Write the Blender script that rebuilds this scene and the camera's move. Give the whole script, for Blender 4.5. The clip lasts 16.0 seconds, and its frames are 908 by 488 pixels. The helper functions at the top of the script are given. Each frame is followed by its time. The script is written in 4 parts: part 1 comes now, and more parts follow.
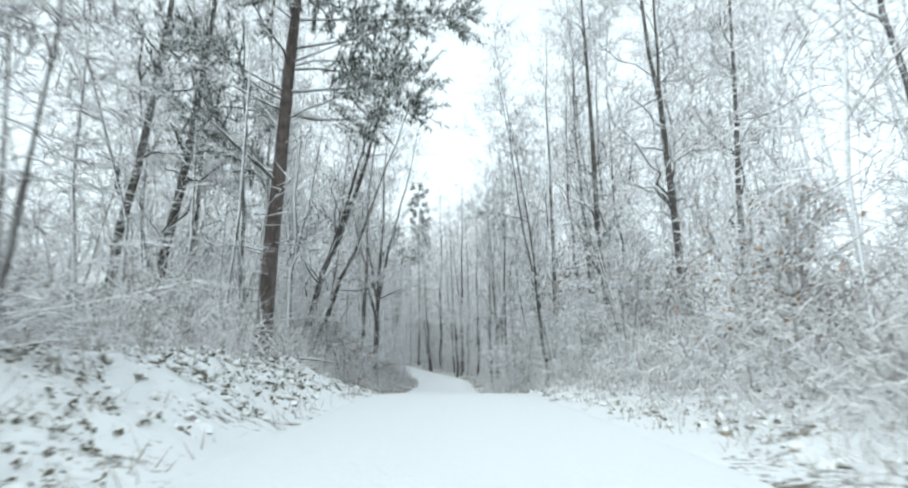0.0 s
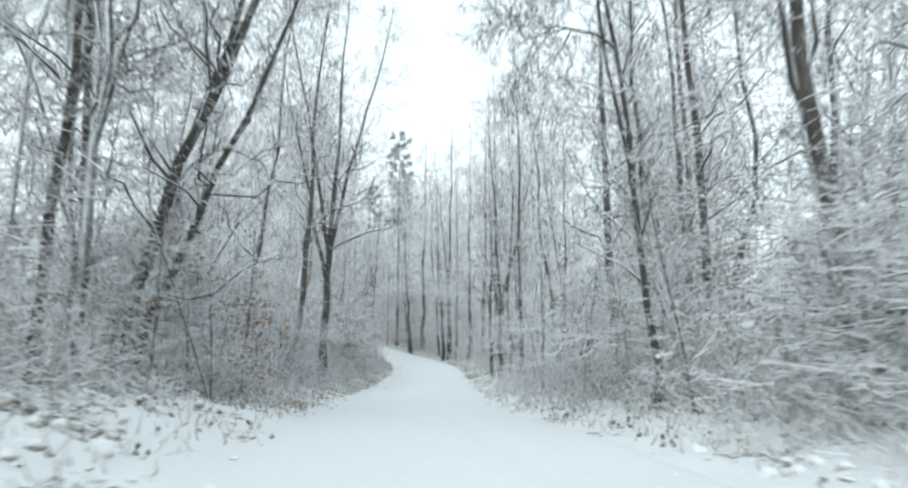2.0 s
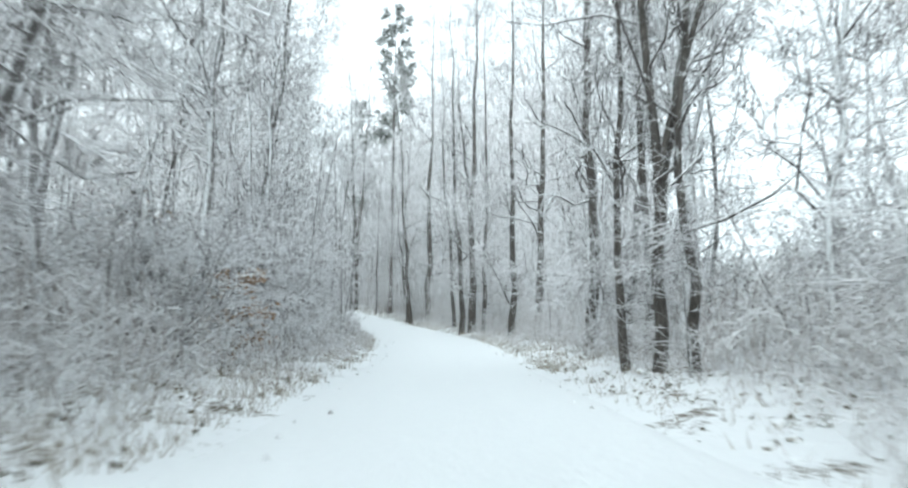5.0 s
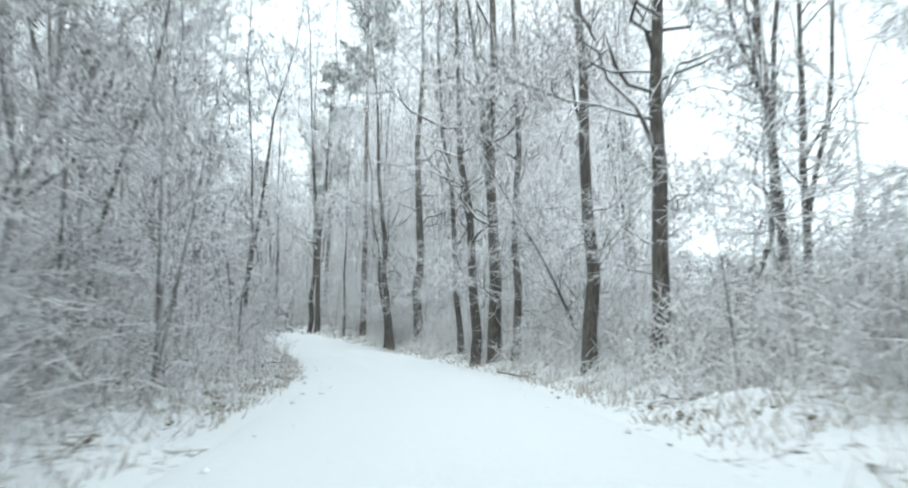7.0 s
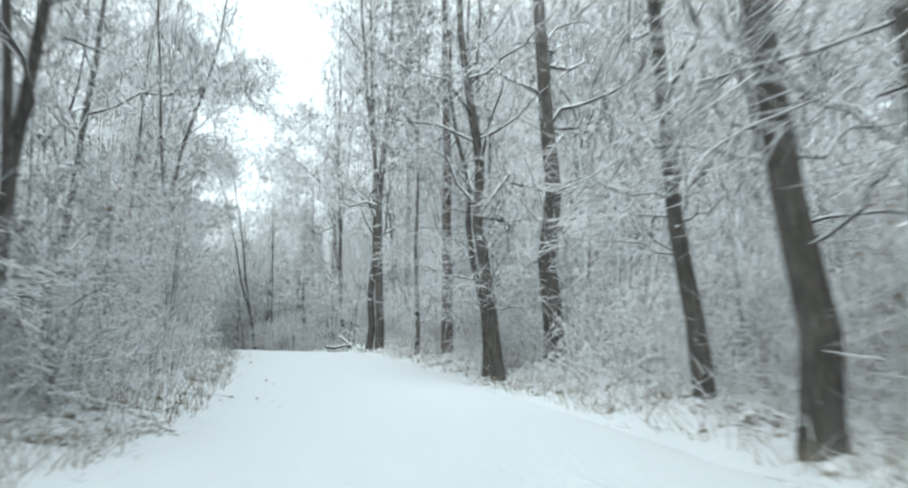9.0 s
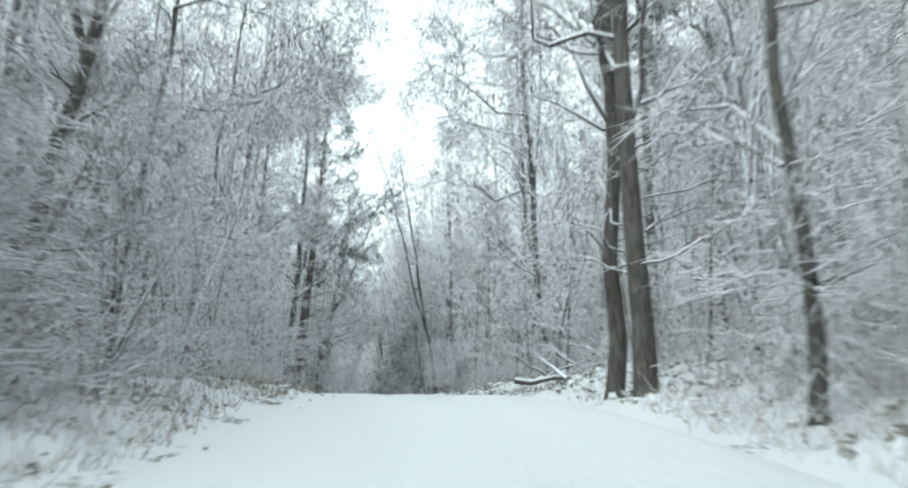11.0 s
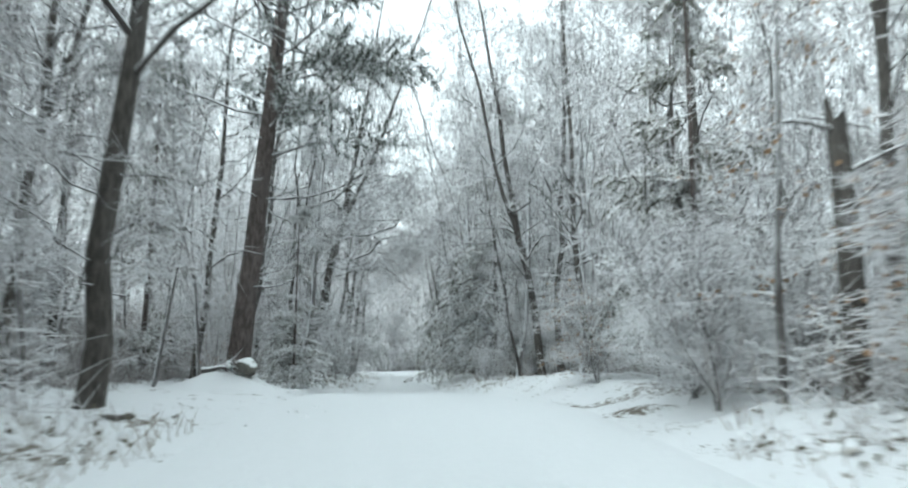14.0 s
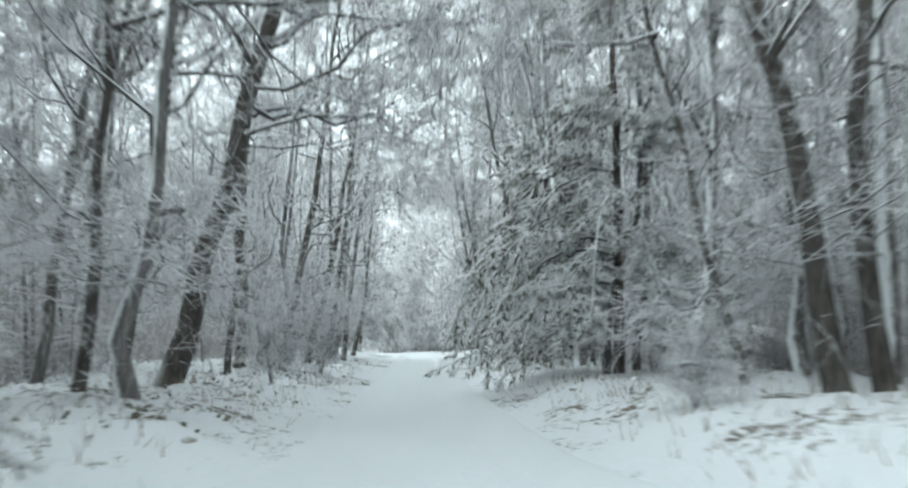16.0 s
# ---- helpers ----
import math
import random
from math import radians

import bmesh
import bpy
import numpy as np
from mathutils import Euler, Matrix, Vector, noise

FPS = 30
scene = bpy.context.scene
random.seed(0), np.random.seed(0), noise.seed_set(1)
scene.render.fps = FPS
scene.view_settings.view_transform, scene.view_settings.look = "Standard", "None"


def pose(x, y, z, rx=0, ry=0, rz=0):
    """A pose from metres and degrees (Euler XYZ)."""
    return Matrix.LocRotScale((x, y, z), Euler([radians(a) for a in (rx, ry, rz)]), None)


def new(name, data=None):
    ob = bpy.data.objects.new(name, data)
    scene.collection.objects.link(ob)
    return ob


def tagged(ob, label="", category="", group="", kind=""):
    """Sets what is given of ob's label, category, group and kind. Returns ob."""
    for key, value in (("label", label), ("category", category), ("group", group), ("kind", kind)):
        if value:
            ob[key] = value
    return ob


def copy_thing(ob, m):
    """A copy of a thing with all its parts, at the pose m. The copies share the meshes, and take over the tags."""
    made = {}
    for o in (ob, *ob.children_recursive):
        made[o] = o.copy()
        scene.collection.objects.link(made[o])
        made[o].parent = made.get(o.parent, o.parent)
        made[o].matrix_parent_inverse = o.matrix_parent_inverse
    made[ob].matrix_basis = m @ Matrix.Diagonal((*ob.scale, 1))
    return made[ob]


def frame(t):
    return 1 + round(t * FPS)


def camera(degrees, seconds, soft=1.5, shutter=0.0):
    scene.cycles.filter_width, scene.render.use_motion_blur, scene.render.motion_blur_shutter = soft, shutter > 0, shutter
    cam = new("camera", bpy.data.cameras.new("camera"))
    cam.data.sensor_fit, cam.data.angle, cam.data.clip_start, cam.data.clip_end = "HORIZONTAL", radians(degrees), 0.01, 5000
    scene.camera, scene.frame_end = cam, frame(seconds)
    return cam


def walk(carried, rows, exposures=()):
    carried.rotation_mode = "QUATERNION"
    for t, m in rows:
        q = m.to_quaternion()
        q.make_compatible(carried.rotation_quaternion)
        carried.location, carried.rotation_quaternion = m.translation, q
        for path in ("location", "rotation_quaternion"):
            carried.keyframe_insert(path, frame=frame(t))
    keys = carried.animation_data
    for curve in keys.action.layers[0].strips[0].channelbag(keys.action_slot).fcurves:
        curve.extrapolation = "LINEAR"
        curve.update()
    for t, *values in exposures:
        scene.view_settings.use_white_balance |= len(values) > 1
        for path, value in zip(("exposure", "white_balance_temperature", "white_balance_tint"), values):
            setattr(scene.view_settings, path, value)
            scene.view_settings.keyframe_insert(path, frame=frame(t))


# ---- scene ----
cam = camera(62.0, 16.0, soft=2.2, shutter=0.4)
ROUTE = [
    (0.00, 0.000, 0.000, 1.250, 101.50, -0.00, 0.00),
    (0.50, -0.088, 4.348, 1.506, 101.30, -0.14, -0.33),
    (1.00, -0.220, 9.542, 1.799, 101.60, -0.61, -0.53),
    (1.50, -0.308, 14.287, 2.091, 101.40, -1.11, -1.55),
    (2.00, -0.308, 19.904, 2.291, 100.00, -0.74, -1.38),
    (2.50, -0.396, 24.943, 2.463, 99.30, -1.07, -1.24),
    (3.00, -0.572, 30.767, 2.526, 99.00, -1.27, -1.28),
    (3.50, -0.880, 35.893, 2.491, 98.40, -1.57, -0.83),
    (4.00, -1.144, 41.865, 2.493, 97.70, -1.78, -1.28),
    (4.83, -1.340, 51.787, 2.560, 98.22, -1.32, -1.39),
    (5.67, -1.255, 61.649, 2.753, 99.18, -0.45, -1.58),
    (6.50, -1.201, 71.451, 3.071, 99.70, 0.01, -1.69),
    (7.00, -1.240, 77.314, 3.300, 100.70, -0.50, -1.68),
    (7.50, -1.234, 83.219, 3.536, 100.70, 0.05, -0.77),
    (8.00, -1.181, 89.185, 3.918, 100.19, 0.56, 0.95),
    (8.50, -1.630, 94.679, 4.302, 101.16, 0.34, 3.34),
    (9.00, -2.258, 100.101, 4.627, 102.18, -0.08, 6.92),
    (9.50, -3.197, 105.468, 5.075, 102.56, -0.56, 10.29),
    (10.00, -4.592, 110.411, 5.490, 102.97, -0.41, 14.77),
    (10.83, -7.294, 118.676, 6.410, 103.70, -0.36, 20.94),
    (11.67, -10.749, 126.994, 7.520, 102.40, -0.27, 24.64),
    (12.50, -14.957, 135.363, 8.358, 100.50, -0.21, 26.06),
    (13.00, -17.708, 140.400, 8.570, 100.10, -0.15, 26.28),
    (13.50, -20.594, 145.717, 8.795, 100.20, -0.37, 26.34),
    (14.00, -23.524, 151.022, 8.977, 100.00, -0.64, 26.19),
    (14.50, -26.261, 155.930, 9.122, 99.90, 0.40, 26.58),
    (15.00, -29.387, 161.437, 9.309, 99.60, -0.37, 27.46),
    (15.50, -32.162, 166.222, 9.481, 99.50, -0.76, 27.38),
    (16.00, -35.460, 171.680, 9.495, 98.30, -0.62, 27.72),
]
walk(cam, [(t, pose(x, y, z, rx, ry, rz)) for t, x, y, z, rx, ry, rz in ROUTE],
     [(0.0, 0.34, 5870, -1), (4.0, 0.7, 5870, -1), (7.0, 0.78, 5870, -1), (10.0, 0.8, 5840, -3), (12.5, 1.0, 5840, -3), (14.5, 1.08, 5840, -3), (15.5, 1.08, 5840, -3), (16.0, 1.26, 5840, -3)])

# ---- light ----
SUN_EL, SUN_AZ = 32.0, 200.0
world = bpy.data.worlds.new("overcast_sky")
scene.world = world
world.use_nodes = True
wn, wl = world.node_tree.nodes, world.node_tree.links
wn.clear()
sky = wn.new("ShaderNodeTexSky")
sky.sky_type = "NISHITA"
sky.sun_disc = False
sky.sun_elevation, sky.sun_rotation = radians(SUN_EL), radians(SUN_AZ)
sky.dust_density, sky.ozone_density = 4.0, 1.0
pale = wn.new("ShaderNodeHueSaturation")
pale.inputs["Saturation"].default_value = 0.12
veil = wn.new("ShaderNodeMix")
veil.data_type = "RGBA"
veil.inputs[0].default_value = 0.55
veil.inputs[7].default_value = (8.2, 8.4, 8.5, 1)
backg = wn.new("ShaderNodeBackground")
backg.inputs["Strength"].default_value = 0.15
wout = wn.new("ShaderNodeOutputWorld")
wl.new(sky.outputs[0], pale.inputs["Color"])
wl.new(pale.outputs[0], veil.inputs[6])
wl.new(veil.outputs[2], backg.inputs["Color"])
wl.new(backg.outputs[0], wout.inputs[0])
sun = new("sun", bpy.data.lights.new("sun", "SUN"))
sun.data.energy, sun.data.angle, sun.data.color = 0.6, radians(40), (1, 0.98, 0.95)
sun.matrix_world = pose(0, 0, 60, 90 - SUN_EL, 0, 180 - SUN_AZ)

# ---- materials ----


def material(name, rough=0.8):
    m = bpy.data.materials.new(name)
    m.use_nodes = True
    b = m.node_tree.nodes["Principled BSDF"]
    b.inputs["Roughness"].default_value = rough
    b.inputs["Specular IOR Level"].default_value = 0.25
    return m, m.node_tree.nodes, m.node_tree.links, b


def math_node(n, l, op, a, b=None, c=None, clamp=False):
    k = n.new("ShaderNodeMath")
    k.operation, k.use_clamp = op, clamp
    for i, v in enumerate((a, b, c)):
        if v is None:
            continue
        if isinstance(v, (int, float)):
            k.inputs[i].default_value = v
        else:
            l.new(v, k.inputs[i])
    return k.outputs[0]


def noise_node(n, l, scale, detail=3, stretch=(1, 1, 1), rough=0.55):
    co = n.new("ShaderNodeTexCoord")
    mp = n.new("ShaderNodeMapping")
    mp.inputs["Scale"].default_value = stretch
    t = n.new("ShaderNodeTexNoise")
    t.inputs["Scale"].default_value, t.inputs["Detail"].default_value, t.inputs["Roughness"].default_value = scale, detail, rough
    l.new(co.outputs["Object"], mp.inputs["Vector"])
    l.new(mp.outputs[0], t.inputs["Vector"])
    return t.outputs["Fac"]


def mix(n, l, fac, a, b):
    k = n.new("ShaderNodeMix")
    k.data_type = "RGBA"
    for i, v in ((0, fac), (6, a), (7, b)):
        if isinstance(v, tuple):
            k.inputs[i].default_value = (*v, 1)
        elif isinstance(v, (int, float)):
            k.inputs[i].default_value = v
        else:
            l.new(v, k.inputs[i])
    return k.outputs[2]


def step(n, l, v, lo, hi):
    k = n.new("ShaderNodeMapRange")
    k.interpolation_type = "SMOOTHSTEP"
    k.inputs["From Min"].default_value, k.inputs["From Max"].default_value = lo, hi
    l.new(v, k.inputs["Value"])
    return k.outputs["Result"]


def bump(n, l, b, height, strength, distance):
    k = n.new("ShaderNodeBump")
    k.inputs["Strength"].default_value, k.inputs["Distance"].default_value = strength, distance
    l.new(height, k.inputs["Height"])
    l.new(k.outputs[0], b.inputs["Normal"])


def facing(n, l, way):
    """How far a face is turned to a way of the world, -1 to 1: where snow settles or is blown on."""
    g = n.new("ShaderNodeNewGeometry")
    d = n.new("ShaderNodeVectorMath")
    d.operation = "DOT_PRODUCT"
    d.inputs[1].default_value = way
    l.new(g.outputs["Normal"], d.inputs[0])
    return d.outputs["Value"]


SNOW = (0.9, 0.915, 0.925)


def snow_material(name, litter, litter_col, soft_scale):
    """Snow with what shows through it: litter is the share of ground left bare."""
    m, n, l, b = material(name, 0.75)
    big, fine = noise_node(n, l, soft_scale, 4), noise_node(n, l, 7.0, 5, rough=0.7)
    speck = noise_node(n, l, 24.0, 3)
    both = math_node(n, l, "ADD", math_node(n, l, "MULTIPLY", big, 0.55), math_node(n, l, "MULTIPLY", fine, 0.45))
    bare = step(n, l, both, 0.64 - litter, 0.72 - litter)
    earth = mix(n, l, speck, litter_col, tuple(0.45 * v for v in litter_col))
    white = mix(n, l, fine, SNOW, tuple(0.93 * v for v in SNOW))
    l.new(mix(n, l, bare, white, earth), b.inputs["Base Color"])
    bump(n, l, b, both, 0.6, 0.12)
    return m


def bark_material(name, dark, light, blown, stretch=(1, 1, 0.18), scale=16):
    """Ridged bark with snow blown on to one side and lying on what faces up."""
    m, n, l, b = material(name, 0.9)
    ridge, blot = noise_node(n, l, scale, 5, stretch, 0.65), noise_node(n, l, 1.6, 3, (1, 1, 0.5))
    base = mix(n, l, step(n, l, ridge, 0.35, 0.68), dark, light)
    base = mix(n, l, step(n, l, blot, 0.5, 0.72), base, tuple(0.6 * v + 0.035 for v in light))
    patch = math_node(n, l, "ADD", facing(n, l, (-0.45, -0.75, 0.5)), math_node(n, l, "MULTIPLY", ridge, 1.3))
    settled = step(n, l, facing(n, l, (0, 0, 1)), 0.25, 0.55)
    cover = math_node(n, l, "MAXIMUM", step(n, l, patch, 1.75 - blown, 2.0 - blown), settled)
    l.new(mix(n, l, cover, base, SNOW), b.inputs["Base Color"])
    bump(n, l, b, ridge, 0.8, 0.03)
    return m


def twig_material(name, under, lo, hi, top=SNOW):
    """Thin wood with snow lying along its upper side."""
    m, n, l, b = material(name, 0.85)
    blot = noise_node(n, l, 0.9, 3)
    up = math_node(n, l, "ADD", facing(n, l, (0, 0, 1)), math_node(n, l, "MULTIPLY", math_node(n, l, "SUBTRACT", blot, 0.5), 0.8))
    l.new(mix(n, l, step(n, l, up, lo, hi), under, top), b.inputs["Base Color"])
    return m


M_GROUND = snow_material("snow_over_leaf_litter", 0.095, (0.22, 0.18, 0.135), 0.5)
M_ROAD = snow_material("packed_road_snow", -0.05, (0.5, 0.49, 0.47), 0.35)
M_BARK = bark_material("grey_bark", (0.055, 0.05, 0.045), (0.135, 0.122, 0.108), 0.02)
M_PINE_BARK = bark_material("pine_bark", (0.062, 0.051, 0.047), (0.145, 0.12, 0.11), -0.25, (1, 1, 0.3), 11)
M_LIMB = twig_material("snowy_limb", (0.09, 0.08, 0.075), -0.15, 0.4)
M_THICKET = twig_material("brown_thicket", (0.32, 0.288, 0.274), -0.05, 0.85, (0.64, 0.64, 0.648))
M_BRUSH = twig_material("brown_brush", (0.33, 0.3, 0.28), -0.35, 0.55, (0.72, 0.72, 0.727))
FROST = (0.69, 0.69, 0.697)
M_TWIG = twig_material("frosted_twig", (0.19, 0.175, 0.173), -0.55, 0.42, FROST)
# Frosted twigs of the far wood: wood and frost paled to paint in haze.
M_FAR_HAZE = twig_material("far_hazed_frosty_branch", (0.45, 0.425, 0.425), -0.75, 0.25, (0.8, 0.795, 0.8))
# Bark with blown snow, its base tones lifted as painted haze.
M_HAZE_BARK = bark_material("hazed_snowy_bark", (0.15, 0.14, 0.137), (0.3, 0.285, 0.28), 0.65)
M_GREY_BARK = bark_material("snow_streaked_bark", (0.075, 0.07, 0.066), (0.17, 0.16, 0.15), 0.3)
M_FERN = twig_material("withered_fern", (0.15, 0.135, 0.1), 0.15, 0.75)
M_DEAD = twig_material("dead_grass", (0.27, 0.23, 0.175), 0.2, 0.8)
M_NEEDLE = twig_material("snowy_needles", (0.075, 0.083, 0.067), -0.1, 0.8, (0.7, 0.71, 0.72))
M_HEMLOCK = twig_material("snow_laden_hemlock", (0.16, 0.155, 0.12), -0.2, 0.5, (0.8, 0.8, 0.805))
M_LEAF = twig_material("withered_leaves", (0.36, 0.235, 0.145), 0.3, 0.95)
M_TUSSOCK = twig_material("snow_capped_tussock", (0.33, 0.295, 0.24), -0.3, 0.4)
M_BOULDER = bark_material("mossy_stone", (0.09, 0.085, 0.075), (0.2, 0.19, 0.165), 0.1, (1, 1, 1), 6)
M_STONE = twig_material("snow_capped_clod", (0.12, 0.1, 0.085), 0.25, 0.6)

# ---- the lie of the land ----
# Road centre: x, y, z of its surface.
ROAD = [(0.8, -60, -1.5), (0.3, -20, -0.9), (0.2, 0, 0.15), (0.1, 9.5, 0.7), (0, 20, 1.18), (-0.25, 31, 1.42), (-0.85, 42, 1.39),
        (-1, 52, 1.46), (-0.95, 62, 1.62), (-0.9, 71.5, 1.97), (-0.95, 83, 2.44), (-1.1, 89, 2.82), (-1.9, 100, 3.53), (-4.1, 110.5, 4.39),
        (-7, 119, 5.29), (-10.5, 127.3, 6.42), (-14.7, 135.6, 7.26), (-20.3, 146, 7.7), (-26, 156.2, 8.02), (-31.9, 166.4, 8.38), (-35.2, 171.9, 8.4),
        (-39.5, 179, 8.33), (-45.5, 189, 8.4), (-58, 210, 8.8), (-71, 231, 9.3), (-92, 254, 8.9), (-125, 272, 8.5), (-180, 290, 8.3)]
# Half the road's width: station, metres. It narrows past the crossing track.
WIDTH = np.array([(-60, 2.65), (80, 2.7), (100, 3.0), (125, 2.8), (160, 2.7), (172, 3.6), (181, 3.2), (189, 1.75), (400, 1.6)])


def spline(points, gap=0.5):
    """A smooth line through points, sampled evenly enough."""
    p = np.array(points, float)
    p = np.vstack([2 * p[0] - p[1], p, 2 * p[-1] - p[-2]])
    out = []
    for i in range(1, len(p) - 2):
        a, b, c, d = p[i - 1 : i + 3]
        k = max(2, int(np.linalg.norm(c - b) / gap))
        t = (np.arange(k) / k)[:, None]
        ka, kd = np.linalg.norm(c - b) / np.linalg.norm(c - a), np.linalg.norm(c - b) / np.linalg.norm(d - b)
        ta, tb = (c - a) * ka, (d - b) * kd
        out.append((2 * t**3 - 3 * t**2 + 1) * b + (t**3 - 2 * t**2 + t) * ta + (3 * t**2 - 2 * t**3) * c + (t**3 - t**2) * tb)
    out.append(p[-2:-1])
    return np.vstack(out)


LINE = spline(ROAD)
TANG = np.gradient(LINE, axis=0)
TANG /= np.linalg.norm(TANG[:, :2], axis=1)[:, None]
STA = np.r_[0, np.cumsum(np.linalg.norm(np.diff(LINE[:, :2], axis=0), axis=1))]
STA -= STA[np.argmin(np.abs(LINE[:, 1]) + np.abs(LINE[:, 0]))]
# Height of the banks above the road: station, left, right.
BANKS = np.array([(-60, 0.8, 0.3), (0, 1.1, 0.35), (24, 1.05, 0.3), (33, 0.45, 0.3), (50, 0.4, 0.45), (72, 0.25, 0.35), (92, 0.25, 0.5),
                  (106, 0.25, 0.55), (118, 0.3, 0.3), (138, 0.3, 0.75), (152, 0.4, 0.85), (164, 0.35, 0.5), (172, 0.08, 0.3), (182, 0.08, 0.75), (190, 0.4, 0.6), (400, 0.5, 0.6)])


def road_at(x, y):
    """Station, distance to the right of the centre, and road height for places."""
    x, y = np.atleast_1d(np.asarray(x, float)), np.atleast_1d(np.asarray(y, float))
    s, d, z = np.empty_like(x), np.empty_like(x), np.empty_like(x)
    for k in range(0, len(x), 4000):
        px, py = x[k : k + 4000], y[k : k + 4000]
        i = np.argmin((px[:, None] - LINE[None, ::2, 0]) ** 2 + (py[:, None] - LINE[None, ::2, 1]) ** 2, axis=1) * 2
        ox, oy = px - LINE[i, 0], py - LINE[i, 1]
        along = np.clip(ox * TANG[i, 0] + oy * TANG[i, 1], -1.0, 1.0)
        s[k : k + 4000] = STA[i] + along
        side = ox * TANG[i, 1] - oy * TANG[i, 0]
        far = np.hypot(ox, oy)
        d[k : k + 4000] = np.where(far > 2, np.sign(side) * far, side)
        z[k : k + 4000] = LINE[i, 2] + along * TANG[i, 2]
    return s, d, z


def smooth(v, lo, hi):
    t = np.clip((v - lo) / (hi - lo), 0, 1)
    return t * t * (3 - 2 * t)


def lumps(x, y, size, seed):
    """Rolling unevenness, about -1 to 1."""
    r, v = np.random.RandomState(seed), 0
    for _ in range(7):
        a, f, q = r.uniform(0, 6.283), r.uniform(0.6, 1.7) * 6.283 / size, r.uniform(0, 6.283)
        v = v + np.sin((x * np.cos(a) + y * np.sin(a)) * f + q)
    return v / 3.6


def land(x, y):
    """Height of the ground."""
    x, y = np.atleast_1d(np.asarray(x, float)), np.atleast_1d(np.asarray(y, float))
    s, d, z = road_at(x, y)
    a = np.abs(d)
    rise = np.where(d < 0, np.interp(s, BANKS[:, 0], BANKS[:, 1]), np.interp(s, BANKS[:, 0], BANKS[:, 2]))
    e = a - np.interp(s, WIDTH[:, 0], WIDTH[:, 1])
    z = z - 0.09 + 0.07 * smooth(e, -0.3, 0.35) + rise * smooth(e + 0.35 * lumps(x, y, 5, 4), 0.1, 2.9)
    rough = smooth(e, -0.1, 1.0)
    z = z + rough * (0.1 * lumps(x, y, 2.3, 1) + 0.075 * lumps(x, y, 1.0, 2)) + smooth(a, 4, 14) * 0.35 * lumps(x, y, 17, 3)
    # The snowed-over heap at the great pine's foot.
    z = z + 0.6 * rough * np.exp(-((x + 40.5) ** 2 + (y - 169.5) ** 2) / 2.4)
    # Another by the boulder on the left bank.
    z = z + 0.45 * rough * np.exp(-((x + 33.3) ** 2 + (y - 155.3) ** 2) / 1.6)
    return z + smooth(a, 60, 300) * 4


def at_ground(x, y):
    return float(land(x, y)[0])


# ---- mesh helpers ----


def mesh_object(name, verts, faces, mat, parent=None, shade=True, label=""):
    me = bpy.data.meshes.new(name)
    me.from_pydata(np.asarray(verts, float).tolist(), [], faces if isinstance(faces, list) else faces.tolist())
    me.materials.append(mat)
    if shade:
        me.polygons.foreach_set("use_smooth", [True] * len(me.polygons))
    ob = new(name, me)
    ob.parent = parent
    return tagged(ob, label=label)


def tubes(P, R, sides):
    """Tapered tubes along polylines: P is n x k x 3, R is n x k."""
    n, k, _ = P.shape
    t = np.gradient(P, axis=1)
    t /= np.linalg.norm(t, axis=2, keepdims=True) + 1e-9
    ref = np.where(np.abs(t[..., 2:3]) > 0.9, np.array([1.0, 0, 0]), np.array([0, 0, 1.0]))
    u = np.cross(t, ref)
    u /= np.linalg.norm(u, axis=2, keepdims=True) + 1e-9
    v = np.cross(t, u)
    a = np.arange(sides) * 2 * np.pi / sides + 0.5
    ring = u[:, :, None] * np.cos(a)[None, None, :, None] + v[:, :, None] * np.sin(a)[None, None, :, None]
    V = (P[:, :, None] + R[:, :, None, None] * ring).reshape(-1, 3)
    i = np.arange(n)[:, None, None] * k * sides + np.arange(k - 1)[None, :, None] * sides
    j = np.arange(sides)[None, None, :]
    q = (j + 1) % sides
    F = np.stack([i + j, i + sides + j, i + sides + q, i + q], -1).reshape(-1, 4)
    return V, F


def spikes(P, R):
    """Twigs that run out to a point, three faces each, from the foot and the tip of polylines."""
    a, b, n = P[:, 0], P[:, -1], len(P)
    t = unit(b - a)
    u = unit(np.cross(t, np.where(np.abs(t[:, 2:3]) > 0.9, np.array([1.0, 0, 0]), np.array([0, 0, 1.0]))))
    v = np.cross(t, u)
    ring = [a + R[:, :1] * (u * np.cos(q) + v * np.sin(q)) for q in (0.5, 2.594, 4.689)]
    V = np.stack([*ring, b], 1).reshape(-1, 3)
    o = np.arange(n)[:, None] * 4
    return V, np.vstack([o + [0, 1, 3], o + [1, 2, 3], o + [2, 0, 3]])


def crown(name, parent, *layers, label=""):
    """One mesh out of layers of (verts, faces, material)."""
    V, F = join([(v, f) for v, f, _ in layers])
    ob = mesh_object(name, V, F, layers[0][2], parent, False, label)
    mats, index = [layers[0][2]], []
    for v, f, m in layers:
        if m not in mats:
            mats.append(m)
            ob.data.materials.append(m)
        index += [mats.index(m)] * len(f)
    ob.data.polygons.foreach_set("material_index", index)
    return ob


def join(pieces):
    V, F, o = [], [], 0
    for v, f in pieces:
        V.append(v)
        F += (np.asarray(f) + o).tolist()
        o += len(v)
    return np.vstack(V), F


